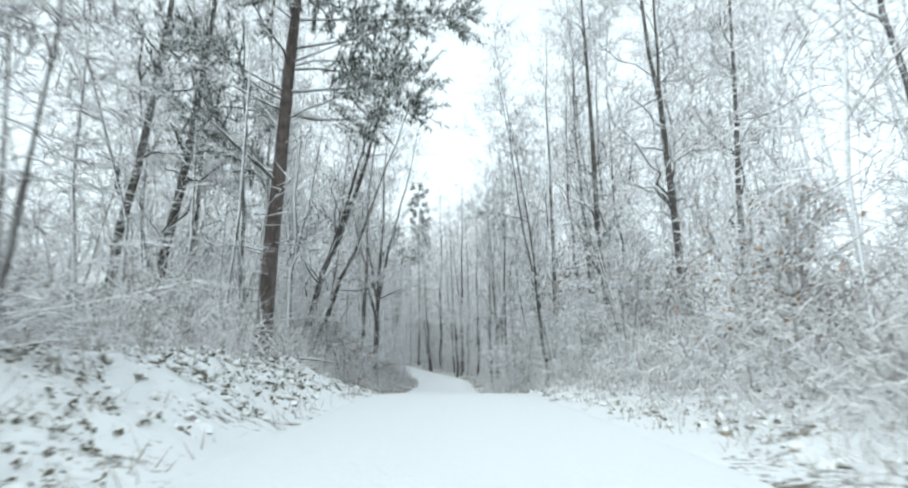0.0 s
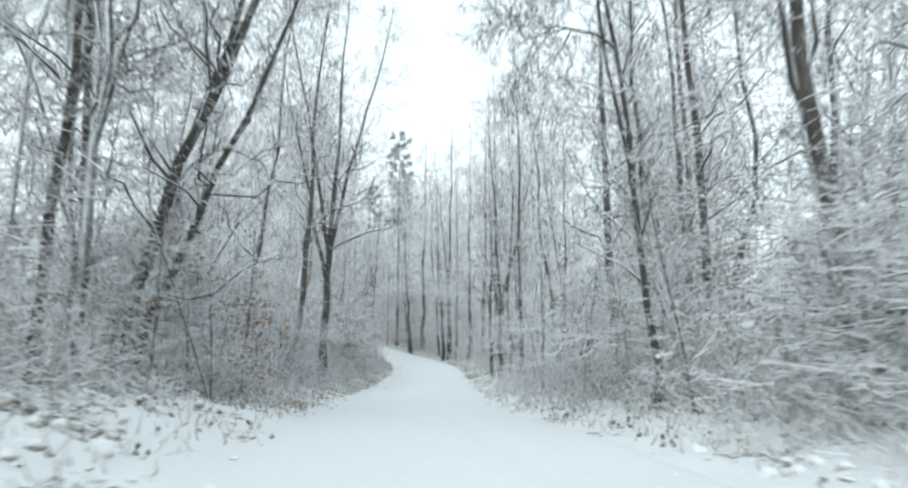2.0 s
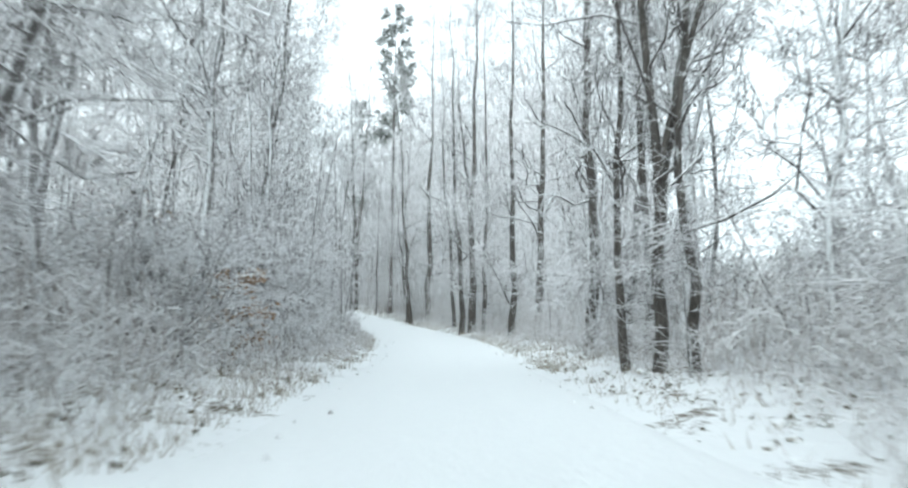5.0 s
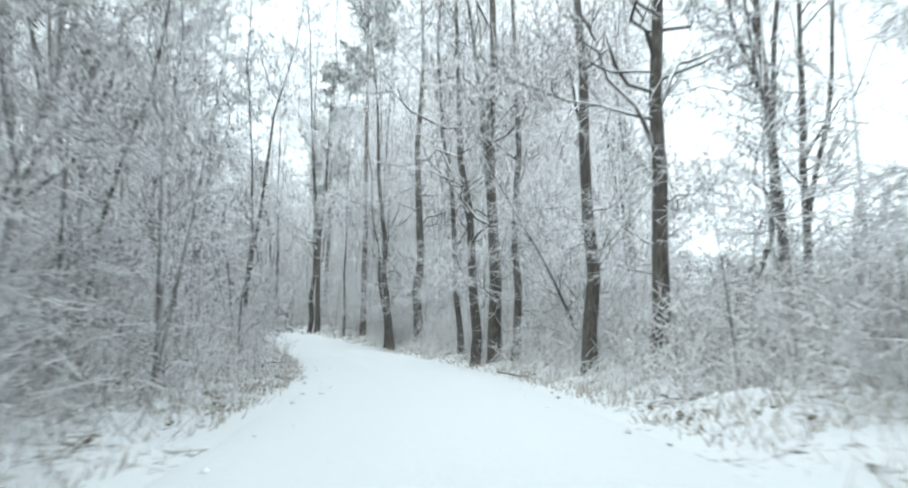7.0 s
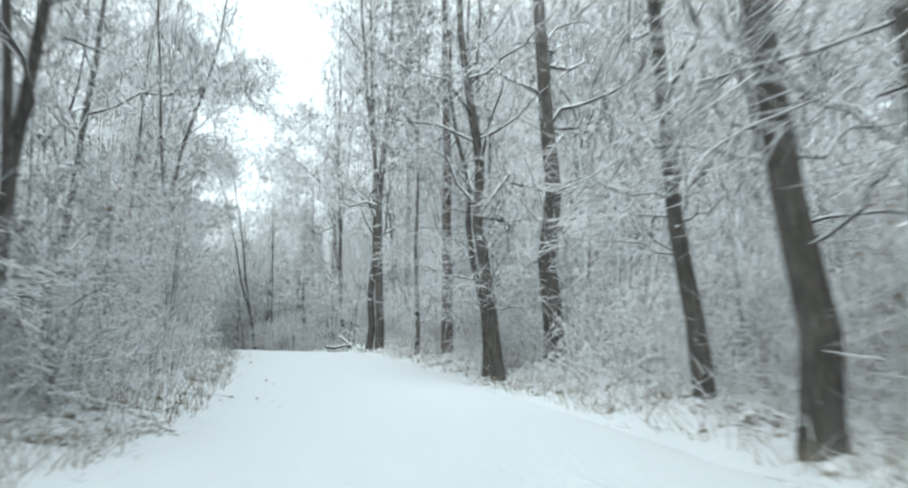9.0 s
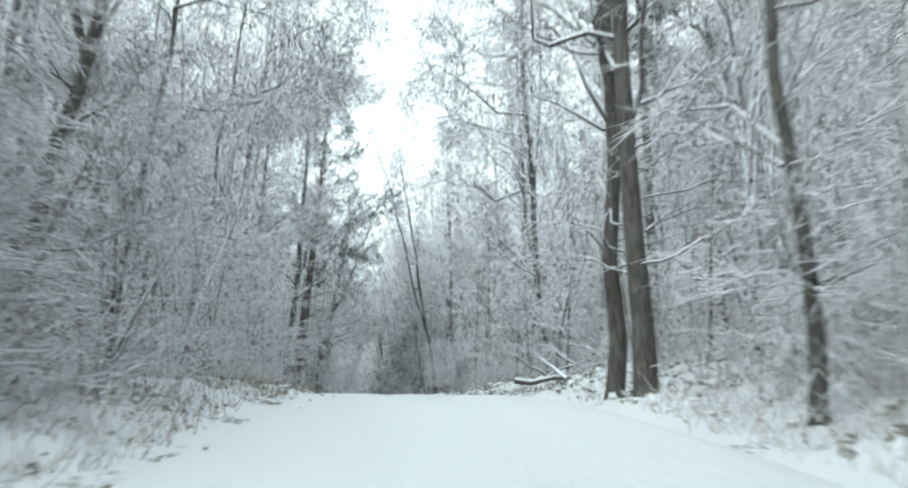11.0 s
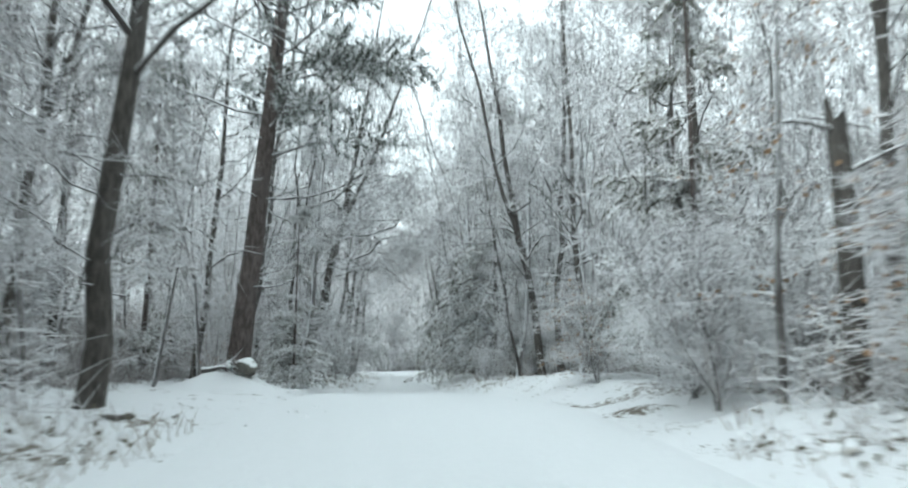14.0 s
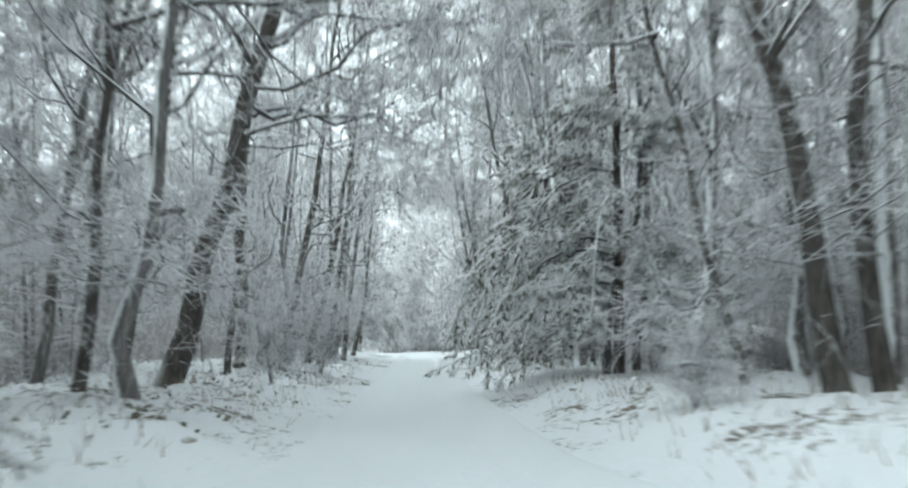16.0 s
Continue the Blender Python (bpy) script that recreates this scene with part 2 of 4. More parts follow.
def unit(v):
    return v / (np.linalg.norm(v, axis=-1, keepdims=True) + 1e-9)


def grow(r, P, R, each, length, k, u=(0.2, 1.0), spread=(35, 65), rise=0.2, bend=0.15, thick=0.5, tip=0.3, flat=0.0, wob=0.06):
    """Branches that spring from polylines: polylines and radii. length: (at the foot, at the tip) of the parent."""
    n, kp, _ = P.shape
    par = np.repeat(np.arange(n), each)
    f = r.uniform(*u, len(par))
    pos = f * (kp - 1)
    i = np.minimum(pos.astype(int), kp - 2)
    w = (pos - i)[:, None]
    base = P[par, i] * (1 - w) + P[par, i + 1] * w
    r0 = (R[par, i] * (1 - w[:, 0]) + R[par, i + 1] * w[:, 0]) * thick
    tan = unit(P[par, i + 1] - P[par, i])
    side = unit(np.cross(tan, r.normal(size=tan.shape)))
    side[:, 2] *= 1 - flat
    ang = np.radians(r.uniform(*spread, len(par)))[:, None]
    way = unit(tan * np.cos(ang) + unit(side) * np.sin(ang) + np.array([0, 0, rise]))
    size = (length[0] + (length[1] - length[0]) * f) * r.uniform(0.6, 1.25, len(par))
    t = np.linspace(0, 1, k)[None, :, None]
    out = base[:, None] + way[:, None] * size[:, None, None] * t
    out[..., 2] += bend * size[:, None] * t[..., 0] ** 2
    jig = r.normal(size=out.shape) * wob * size[:, None, None] / k ** 0.5
    jig[:, 0] = 0
    out += np.cumsum(jig, axis=1) * 0.6
    rad = np.maximum(r0[:, None] * (1 - (1 - tip) * t[..., 0]), 0.004)
    return out, rad


def stem(r, height, dbh, lean=(0, 0), k=12, wob=0.12, taper=1.0):
    """A trunk with flared foot, as one polyline."""
    t = np.linspace(0, 1, k) ** 1.25
    z = t * height
    walk_x, walk_y = np.cumsum(r.normal(size=k)) * wob * 0.5, np.cumsum(r.normal(size=k)) * wob * 0.5
    x, y = lean[0] * z + (walk_x - walk_x[0]), lean[1] * z + (walk_y - walk_y[0])
    rad = dbh / 2 * (0.06 + 0.94 * (1 - t) ** taper)
    rad[0] *= 1.45
    rad[1] *= 1.06
    z[0] = -0.35
    return np.stack([x, y, z], 1)[None], rad[None]


def with_foot(P, R):
    """A point just above the ground, so that the flare stays short."""
    a = P[:, :1] + (P[:, 1:2] - P[:, :1]) * 0.35
    return np.concatenate([P[:, :1], a, P[:, 1:]], 1), np.concatenate([R[:, :1], R[:, 1:2] * 1.12, R[:, 1:]], 1)


TREE_LABEL = "tall bare deciduous tree with grey bark and snow-frosted twigs"


def bare_tree(seed, height=20, dbh=0.4, lean=(0, 0), first=0.3, limbs=20, reach=4.2, forks=0, over=(), label=TREE_LABEL, sub=6, twigs=8, low=0, single=False, bark=None):
    """A leafless tree standing at the origin: trunk, limbs and frosted twigs. over: great limbs, as (height share, way x, way y, way z, length)."""
    r = np.random.RandomState(seed)
    tree = new("tree")
    tagged(tree, label, "tree", "forest trees")
    P, R = stem(r, height, dbh, lean, 13, 0.22 if single else 0.36, 1.15 if single else 1.5)
    F = [tubes(*with_foot(P, R), 9)]
    leaders, lrad = [P], [R]
    for _ in range(forks):
        fP, fR = grow(r, P, R, 1, (height * 0.75, height * 0.55), 13, (0.22, 0.4), (12, 22), 0.35, 0.04, 0.72, 0.12, wob=0.03)
        F.append(tubes(fP, fR, 7))
        leaders.append(fP)
        lrad.append(fR)
    mesh_object("trunk", *join(F), bark or M_BARK, tree)
    LP, LR = [], []
    for a, b in zip(leaders, lrad):
        n = limbs if a is P else max(6, limbs // 2)
        x = grow(r, a, b, n, (reach * 1.15, reach * 0.35), 7, (first if a is P else 0.15, 0.98), (32, 72), 0.1, 0.06, 0.45, 0.14, wob=0.36)
        LP.append(x[0]), LR.append(np.minimum(x[1], 0.065))
    if low:
        x = grow(r, P, R, low, (reach * 0.6, reach * 0.5), 7, (0.12, first), (60, 88), 0.08, 0.08, 0.16, 0.22, wob=0.24)
        LP.append(x[0]), LR.append(np.minimum(x[1], 0.022))
    for share, wx, wy, wz, long in over:
        k = share * 12
        base = P[0, int(k)] + (P[0, int(k) + 1] - P[0, int(k)]) * (k - int(k))
        t = np.linspace(0, 1, 7)[:, None]
        bent = base + unit(np.array([wx, wy, wz])) * long * t + np.cumsum(r.normal(size=(7, 3)) * long * 0.05, 0) * (t > 0)
        bent[:, 2] -= 0.12 * long * t[:, 0] ** 2
        LP.append(bent[None]), LR.append(((0.015 + 0.0085 * long) * (1 - 0.8 * t[:, 0]))[None])
        x = grow(r, bent[None], LR[-1], 9, (long * 0.5, long * 0.3), 7, (0.25, 1.0), (30, 60), 0.0, -0.05, 0.5, 0.2, wob=0.2)
        LP.append(x[0]), LR.append(x[1])
    LP, LR = np.vstack(LP), np.vstack(LR)
    SP, SR = grow(r, LP, LR, sub, (reach * 0.42, reach * 0.22), 3, (0.2, 1.0), (30, 75), 0.0, -0.05, 0.6, 0.4, flat=0.45, wob=0.15)
    SR = np.clip(SR, 0.007, 0.02)
    TP, TR = grow(r, SP, SR, twigs, (reach * 0.24, reach * 0.14), 2, (0.05, 1.0), (30, 80), -0.05, 0, 0.7, 0.6, flat=0.4)
    TR = np.clip(TR, 0.012, 0.017) if single else np.clip(TR, 0.016, 0.021)
    layers = [(*tubes(SP, SR, 3), M_TWIG), (*spikes(TP, TR), M_TWIG)]
    for a, b in zip(leaders, lrad):
        wands = grow(r, a, b, 90, (0.9, 1.3), 3, (0.3, 0.98), (35, 80), 0.05, -0.05, 0.3, 0.5, wob=0.15)
        fine = grow(r, *wands, 4, (0.5, 0.3), 2, (0.2, 1.0), (25, 65), 0.0, 0, 0.7, 0.6, flat=0.3)
        layers += [(*spikes(wands[0], np.full(wands[1].shape, 0.013)), M_TWIG), (*spikes(fine[0], np.full(fine[1].shape, 0.014)), M_TWIG)]
    if single:
        for q in range(len(LP)):
            mesh_object("limb", *tubes(LP[q : q + 1], LR[q : q + 1], 5), M_LIMB, tree)
    else:
        layers.insert(0, (*tubes(LP, LR, 5), M_LIMB))
    crown("crown", tree, *layers)
    return tree


def sapling(seed, height=6, dbh=0.07, lean=(0, 0), arms=26, reach=1.7, leaves=0, stems=1, label="slender understory sapling with layered snow-covered branches", rise=0.02, droop=-0.04, spread=(60, 88)):
    """A young tree or bush with near-level, snow-laden arms; some keep withered leaves."""
    r = np.random.RandomState(seed)
    tree = new("sapling")
    tagged(tree, label, "sapling", "understory saplings")
    Ps, Rs = [], []
    for i in range(stems):
        out = (lean[0] + r.normal() * 0.25 * (stems > 1), lean[1] + r.normal() * 0.25 * (stems > 1))
        P, R = stem(r, height * r.uniform(0.75, 1.1), dbh, out, 9, 0.06)
        mesh_object("stem", *tubes(P, R, 5), M_LIMB, tree)
        Ps.append(P), Rs.append(R)
    P, R = np.vstack(Ps), np.vstack(Rs)
    AP, AR = grow(r, P, R, arms, (reach, reach * 0.4), 4, (0.06, 0.98), spread, rise, droop, 0.4, 0.3, flat=0.2, wob=0.1)
    AR = np.clip(AR, 0.007, 0.014)
    BP, BR = grow(r, AP, AR, 6, (reach * 0.42, reach * 0.25), 3, (0.15, 1.0), (25, 60), 0.0, -0.03, 0.8, 0.5, flat=0.75, wob=0.1)
    BR = np.clip(BR, 0.012, 0.015)
    TP, TR = grow(r, BP, BR, 4, (reach * 0.18, reach * 0.12), 2, (0.2, 1.0), (25, 60), 0.0, 0, 0.8, 0.6, flat=0.7)
    TR = np.clip(TR, 0.01, 0.013)
    crown("crown", tree, (*tubes(AP, AR, 3), M_TWIG), (*spikes(BP, BR), M_TWIG), (*spikes(TP, TR), M_TWIG))
    if leaves:
        mesh_object("foliage", *blades(r, BP, leaves, 0.1, 0.045), M_LEAF, tree, False, "curled withered brown leaves")
    return tree


def blades(r, P, each, long, wide, droop=0.35):
    """Small folded leaves, two faces each, hung along polylines."""
    n, k, _ = P.shape
    par = np.repeat(np.arange(n), each)
    f = r.uniform(0.1, 1, len(par)) * (k - 1)
    i = np.minimum(f.astype(int), k - 2)
    w = (f - i)[:, None]
    base = P[par, i] * (1 - w) + P[par, i + 1] * w
    way = unit(r.normal(size=base.shape) + np.array([0, 0, -droop]))
    side = unit(np.cross(way, r.normal(size=base.shape)))
    L, W = long * r.uniform(0.6, 1.3, (len(par), 1)), wide * r.uniform(0.6, 1.2, (len(par), 1))
    up = np.cross(way, side) * W * 0.3
    V = np.stack([base, base + way * L * 0.5 + side * W + up, base + way * L, base + way * L * 0.5 - side * W + up], 1).reshape(-1, 3)
    o = np.arange(len(par))[:, None] * 4
    return V, np.vstack([o + [0, 1, 2], o + [0, 2, 3]])


def sprays(r, P, each, long, rad, fan=(20, 60), rise=0.0, flat=0.45):
    """Needle sprays along branches: tapered tufts."""
    S, T = grow(r, P, np.full(P.shape[:2], rad), each, (long, long * 0.7), 2, (0.12, 1.0), fan, rise, 0, 1.0, 1.0, flat=flat)
    return spikes(S, T * r.uniform(0.7, 1.3, (len(T), 1)))


def pine(seed, height, dbh, lean=(0, 0), low=0.45, reach=4.0, dead=14, boughs=()):
    """A tall pine: bare lower trunk with dead stubs, plumes of needles above."""
    r = np.random.RandomState(seed)
    tree = new("pine_tree")
    tagged(tree, "tall old pine with a bare brown trunk and dark needle plumes", "pine tree", "pines")
    P, R = stem(r, height, dbh, lean, 14, 0.05)
    mesh_object("trunk", *tubes(*with_foot(P, R), 12), M_PINE_BARK, tree)
    DP, DR = grow(r, P, R, dead, (2.4, 1.8), 6, (0.12, low + 0.12), (75, 100), 0.0, -0.05, 0.12, 0.3, wob=0.12)
    DR = np.clip(DR, 0.012, 0.03)
    for q in range(dead):
        mesh_object("dead_branch", *tubes(DP[q : q + 1], DR[q : q + 1], 4), M_LIMB, tree)
    tw, tr = grow(r, DP, DR, 4, (0.6, 0.4), 2, (0.3, 1.0), (30, 70), 0, 0, 0.6, 0.4)
    LP, LR = grow(r, P, R, 44, (reach, reach * 0.35), 6, (low, 0.99), (62, 85), 0.05, 0.04, 0.22, 0.25, wob=0.1)
    for share, wx, wy, wz, long in boughs:
        t = np.linspace(0, 1, 6)[:, None]
        k = np.interp(share * height, P[0, :, 2], np.arange(14))
        base = P[0, int(k)] + (P[0, int(k) + 1] - P[0, int(k)]) * (k - int(k))
        b = base + unit(np.array([wx, wy, wz])) * long * t + np.cumsum(r.normal(size=(6, 3)) * 0.1, 0) * (t > 0)
        LP, LR = np.vstack([LP, b[None], b[None]]), np.vstack([LR, 0.05 * (1 - 0.75 * t.T), 0.05 * (1 - 0.75 * t.T)])
    SP, SR = grow(r, LP, LR, 15, (reach * 0.28, reach * 0.2), 4, (0.3, 1.0), (25, 70), 0.05, 0.0, 0.6, 0.4, wob=0.1)
    crown("crown", tree, (*tubes(LP, LR, 5), M_LIMB), (*tubes(SP, np.clip(SR, 0.01, 0.02), 3), M_LIMB), (*spikes(tw, np.clip(tr, 0.008, 0.012)), M_LIMB))
    mesh_object("foliage", *sprays(r, SP, 30, 0.36, 0.026, (25, 85), 0.05, 0.15), M_NEEDLE, tree, False)
    return tree


def hemlock(seed, height, dbh, reach, bottom=0.06, rings=46, full=1.0, great=(), lean=(0, 0), label="drooping hemlock with dark green sprays under heavy snow"):
    """A dense conifer with long sagging boughs down to the ground."""
    r = np.random.RandomState(seed)
    tree = new("hemlock_tree")
    tagged(tree, label, "conifer", "hemlocks")
    P, R = stem(r, height, dbh, lean, 12, 0.04)
    mesh_object("trunk", *tubes(*with_foot(P, R), 9), M_PINE_BARK, tree)
    LP, LR = grow(r, P, R, rings, (reach, reach * 0.15), 7, (bottom, 0.99), (70, 92), 0.05, -0.32, 0.2, 0.2, wob=0.06)
    LR = np.clip(LR, 0.012, 0.05)
    t = np.linspace(0, 1, 7)[:, None]
    for up, wx, wy, long in great:
        # A long bough that rises from the trunk and sags under its snow.
        k = np.interp(up, P[0, :, 2], np.arange(12))
        base = P[0, int(k)] + (P[0, int(k) + 1] - P[0, int(k)]) * (k - int(k))
        bent = base + unit(np.array([wx, wy, 0])) * long * (t - 0.18 * t**3) + np.array([0, 0, 1]) * long * (0.34 * t - 1.0 * t**2.2)
        LP, LR = np.vstack([LP, bent[None]]), np.vstack([LR, 0.06 * (1 - 0.75 * t.T)])
    rings = len(LP)
    SP, SR = grow(r, LP, LR, 22, (reach * 0.3, reach * 0.12), 4, (0.1, 1.0), (35, 60), 0.0, -0.35, 0.5, 0.4, flat=0.75, wob=0.05)
    for q in range(rings):
        mesh_object("bough", *tubes(LP[q : q + 1], LR[q : q + 1], 5), M_LIMB, tree)
    mesh_object("foliage", *sprays(r, SP, int(26 * full), 0.26, 0.034, (30, 65), -0.15, 0.6), M_HEMLOCK, tree, False)
    return tree


# ---- ground and road ----


def spaced(lo, hi, a, b, fine, coarse):
    """Grid lines, close between a and b and widening outside."""
    mid = np.arange(a, b + 1e-6, fine)
    left, right, g = [], [], fine
    x = a
    while x > lo:
        g = min(g * 1.25, coarse)
        x -= g
        left.append(x)
    g, x = fine, mid[-1]
    while x < hi:
        g = min(g * 1.25, coarse)
        x += g
        right.append(x)
    return np.r_[left[::-1], mid, right]


def make_ground():
    gx, gy = spaced(-900, 900, -56, 12, 0.4, 60), spaced(-700, 1300, 2, 200, 0.4, 60)
    X, Y = np.meshgrid(gx, gy)
    V = np.stack([X.ravel(), Y.ravel(), land(X.ravel(), Y.ravel())], 1)
    nx, ny = len(gx), len(gy)
    i = (np.arange(ny - 1)[:, None] * nx + np.arange(nx - 1)).ravel()
    ob = mesh_object("ground", V, np.stack([i, i + 1, i + nx + 1, i + nx], 1), M_GROUND)
    tagged(ob, "forest floor of snow over brown leaf litter", "ground", kind="structure")


def make_road():
    d = np.array([-3.0, -2.75, -2.5, -2.2, -1.7, -1.25, -1.0, -0.75, -0.5, -0.2, 0.2, 0.5, 0.75, 1.0, 1.25, 1.7, 2.2, 2.5, 2.75, 3.0])
    keep = STA > -25
    wide = np.interp(STA[keep], WIDTH[:, 0], WIDTH[:, 1])[:, None] / 2.65
    d = d[None] * wide
    rut = -0.035 * np.exp(-(((np.abs(d) - 0.78) / 0.2) ** 2))
    edge = -0.13 * smooth(np.abs(d / wide), 2.3, 3.0)
    L, T = LINE[keep], TANG[keep]
    nrm = np.stack([T[:, 1], -T[:, 0]], 1)
    V = np.empty((*d.shape, 3))
    V[..., :2] = L[:, None, :2] + nrm[:, None] * d[:, :, None]
    V[..., 2] = L[:, 2:3] + rut + edge + 0.012 * lumps(V[..., 0], V[..., 1], 1.3, 8)
    n, k = V.shape[:2]
    i = (np.arange(n - 1)[:, None] * k + np.arange(k - 1)).ravel()
    ob = mesh_object("road", V.reshape(-1, 3), np.stack([i, i + 1, i + k + 1, i + k], 1), M_ROAD)
    tagged(ob, "narrow forest road under packed white snow with faint wheel ruts", "road", kind="structure")


make_ground()
make_road()

# ---- trees that stand out, each in its place: x, y, trunk across, lean x, lean y, forks, height ----
LEANER = "bare tree leaning over the snowy road with frosted twigs"
FORKED = "bare tree forking into steep snowy leaders beside the road"
NOTABLE = [
    (-12.5, 26.0, 0.40, 0.12, 0, 0, 21), (-11.8, 28.5, 0.45, 0.1, 0, 0, 22), (-10.6, 29.3, 0.26, 0.02, 0, 0, 17),
    (-8.3, 38.6, 0.38, 0.3, -0.05, 1, 17), (-7.5, 37.8, 0.25, 0.34, 0, 0, 14), (-9.2, 37.2, 0.3, 0.03, 0, 1, 18),
    (-9.9, 40.5, 0.3, -0.02, 0, 0, 19), (-6.1, 59.4, 0.46, 0.06, 0, 3, 17), (-7.2, 56.6, 0.34, 0.04, 0, 0, 19),
    (4.3, 36.0, 0.17, -0.14, 0, 1, 17), (11.1, 34.6, 0.5, -0.1, 0, 1, 21), (12.3, 32.6, 0.4, 0.05, 0, 0, 20),
    (7.9, 42.0, 0.33, -0.05, 0, 0, 19), (7.0, 33.0, 0.36, -0.08, 0, 0, 20), (4.1, 72.2, 0.33, -0.03, 0, 2, 17),
    (4.9, 71.8, 0.28, -0.03, 0, 0, 17), (3.8, 74.0, 0.26, -0.02, 0, 0, 15), (4.2, 59.0, 0.22, -0.03, 0, 0, 19),
    (7.4, 64.3, 0.2, -0.05, 0, 1, 15), (6.8, 51.0, 0.42, 0, 0, 0, 20),
    (-10.6, 135.2, 0.34, -0.04, 0, 2, 20), (-9.8, 134.0, 0.4, 0.01, 0, 1, 21), (-3.5, 120.2, 0.36, -0.06, 0, 0, 18),
    (-3.9, 120.8, 0.22, -0.1, 0, 0, 15), (-2.0, 121.2, 0.58, 0, 0, 0, 22), (0.1, 112.0, 0.3, -0.06, 0, 0, 19),
    (0.5, 108.5, 0.42, -0.05, 0, 0, 20), (1.2, 106.9, 0.54, -0.01, 0, 1, 22), (1.9, 106.0, 0.33, 0.0, 0, 0, 19),
    (4.4, 104.0, 0.17, -0.45, 0.1, 0, 8.5), (11.7, 124.3, 0.5, -0.02, 0, 2, 22), (3.1, 98.3, 0.42, 0.0, 0, 0, 20),
    (4.2, 95.6, 0.46, 0.0, 0, 0, 21), (4.7, 83.0, 0.44, -0.02, 0, 0, 20), (9.1, 89.1, 0.3, 0.01, 0, 2, 17),
    (6.2, 80.6, 0.36, -0.03, 0, 0, 19), (8.2, 97.0, 0.32, 0, 0, 2, 18), (9.4, 99.5, 0.3, 0.04, 0, 1, 18),
    (-9.0, 93.4, 0.14, 0.22, 0, 0, 11), (-10.4, 88.0, 0.14, 0.22, 0, 0, 11), (-9.2, 108.4, 0.22, 0.12, 0, 1, 15),
    (-7.4, 130.0, 0.2, 0, 0, 0, 15), (-18.6, 128.2, 0.28, 0.16, 0, 1, 17),
    (-34.7, 156.4, 0.3, 0.02, 0, 0, 18), (-35.1, 160.2, 0.46, 0.02, 0, 0, 20), (-35.7, 185.3, 0.4, -0.16, -0.08, 1, 20),
    (-37.2, 186.5, 0.16, -0.18, -0.06, 0, 15), (-35.0, 186.3, 0.36, 0, 0, 0, 20), (-41.5, 195.5, 0.25, 0, 0, 0, 18),
    (-32.6, 182.7, 0.34, -0.04, 0, 0, 19), (-47.9, 182.7, 0.5, 0.17, 0.08, 1, 18), (-46.3, 179.6, 0.2, -0.02, 0, 1, 18),
    (-53.1, 190.3, 0.3, 0, 0, 0, 18), (-51.6, 188.3, 0.2, 0.04, 0, 0, 17), (-60.8, 205.4, 0.34, 0.05, 0, 0, 19),
    (8.6, 50.2, 0.35, -0.03, 0, 0, 19), (9.6, 48.0, 0.3, -0.06, 0, 0, 18), (10.6, 52.0, 0.42, 0.0, 0, 0, 20),
]
# Great limbs reaching over the road, by the tree's place in the list.
OVER = {7: [(0.4, 1, -0.1, 0.3, 6.0), (0.5, 0.9, 0.2, 0.4, 6.0)], 27: [(0.38, -1, -0.25, 0.12, 7.0), (0.5, -1, -0.3, 0.3, 5.0)],
        24: [(0.35, -0.8, -0.5, 0.35, 4.5)], 32: [(0.31, -1, -0.3, 0.35, 5.0), (0.36, -0.9, -0.35, 0.5, 4.0)], 9: [(0.5, -1, -0.2, 0.3, 4.0)], 22: [(0.36, -0.9, -0.3, 0.2, 4.0)],
        50: [(0.35, 0.85, 0.3, 0.3, 5.5), (0.3, 0.85, 0.45, 0.1, 4.5)], 51: [(0.38, 0.85, 0.35, 0.4, 7.5), (0.46, 0.8, 0.5, 0.5, 7.0)], 52: [(0.4, 0.9, 0.2, 0.3, 5.5)], 46: [(0.5, -0.9, -0.3, 0.35, 5.0)]}
for n, (x, y, dbh, lx, ly, forks, tall) in enumerate(NOTABLE):
    words = LEANER if abs(lx) > 0.13 else FORKED if forks > 1 else TREE_LABEL
    t = bare_tree(100 + n, tall * (1.3 if dbh > 0.28 else 1.12), dbh, (lx, ly), 0.25 if dbh > 0.25 else 0.15, 24, 2.8 + 3.5 * dbh, forks, OVER.get(n, ()), words, 6, 9, 9, True)
    t.location = (x, y, at_ground(x, y))

PINES = [(-6.6, 26.0, 28, 0.64, 0.055, 0.3, 6.2), (-41.5, 171.0, 30, 0.78, 0.07, 0.32, 6.2), (-5.8, 127.2, 31, 0.4, -0.01, 0.6, 3.4), (-11.5, 149.5, 27, 0.45, 0, 0.5, 3.2)]
BOUGHS = {0: [(0.33, 1, 0.1, 0.02, 5.2), (0.36, 1, -0.35, 0.05, 5.0), (0.39, 1, 0.3, 0.1, 5.6), (0.42, 1, -0.1, 0.12, 6.0), (0.46, 1, 0.15, 0.1, 6.2), (0.5, 0.9, -0.3, 0.1, 6)],
          1: [(0.36, 0.9, 0.3, 0.02, 5.0), (0.4, 0.8, 0.5, 0.05, 5.4), (0.44, 0.9, 0.1, 0.1, 5.8), (0.48, 0.85, 0.4, 0.1, 6.0), (0.53, 0.9, 0.5, 0.1, 6.0)]}
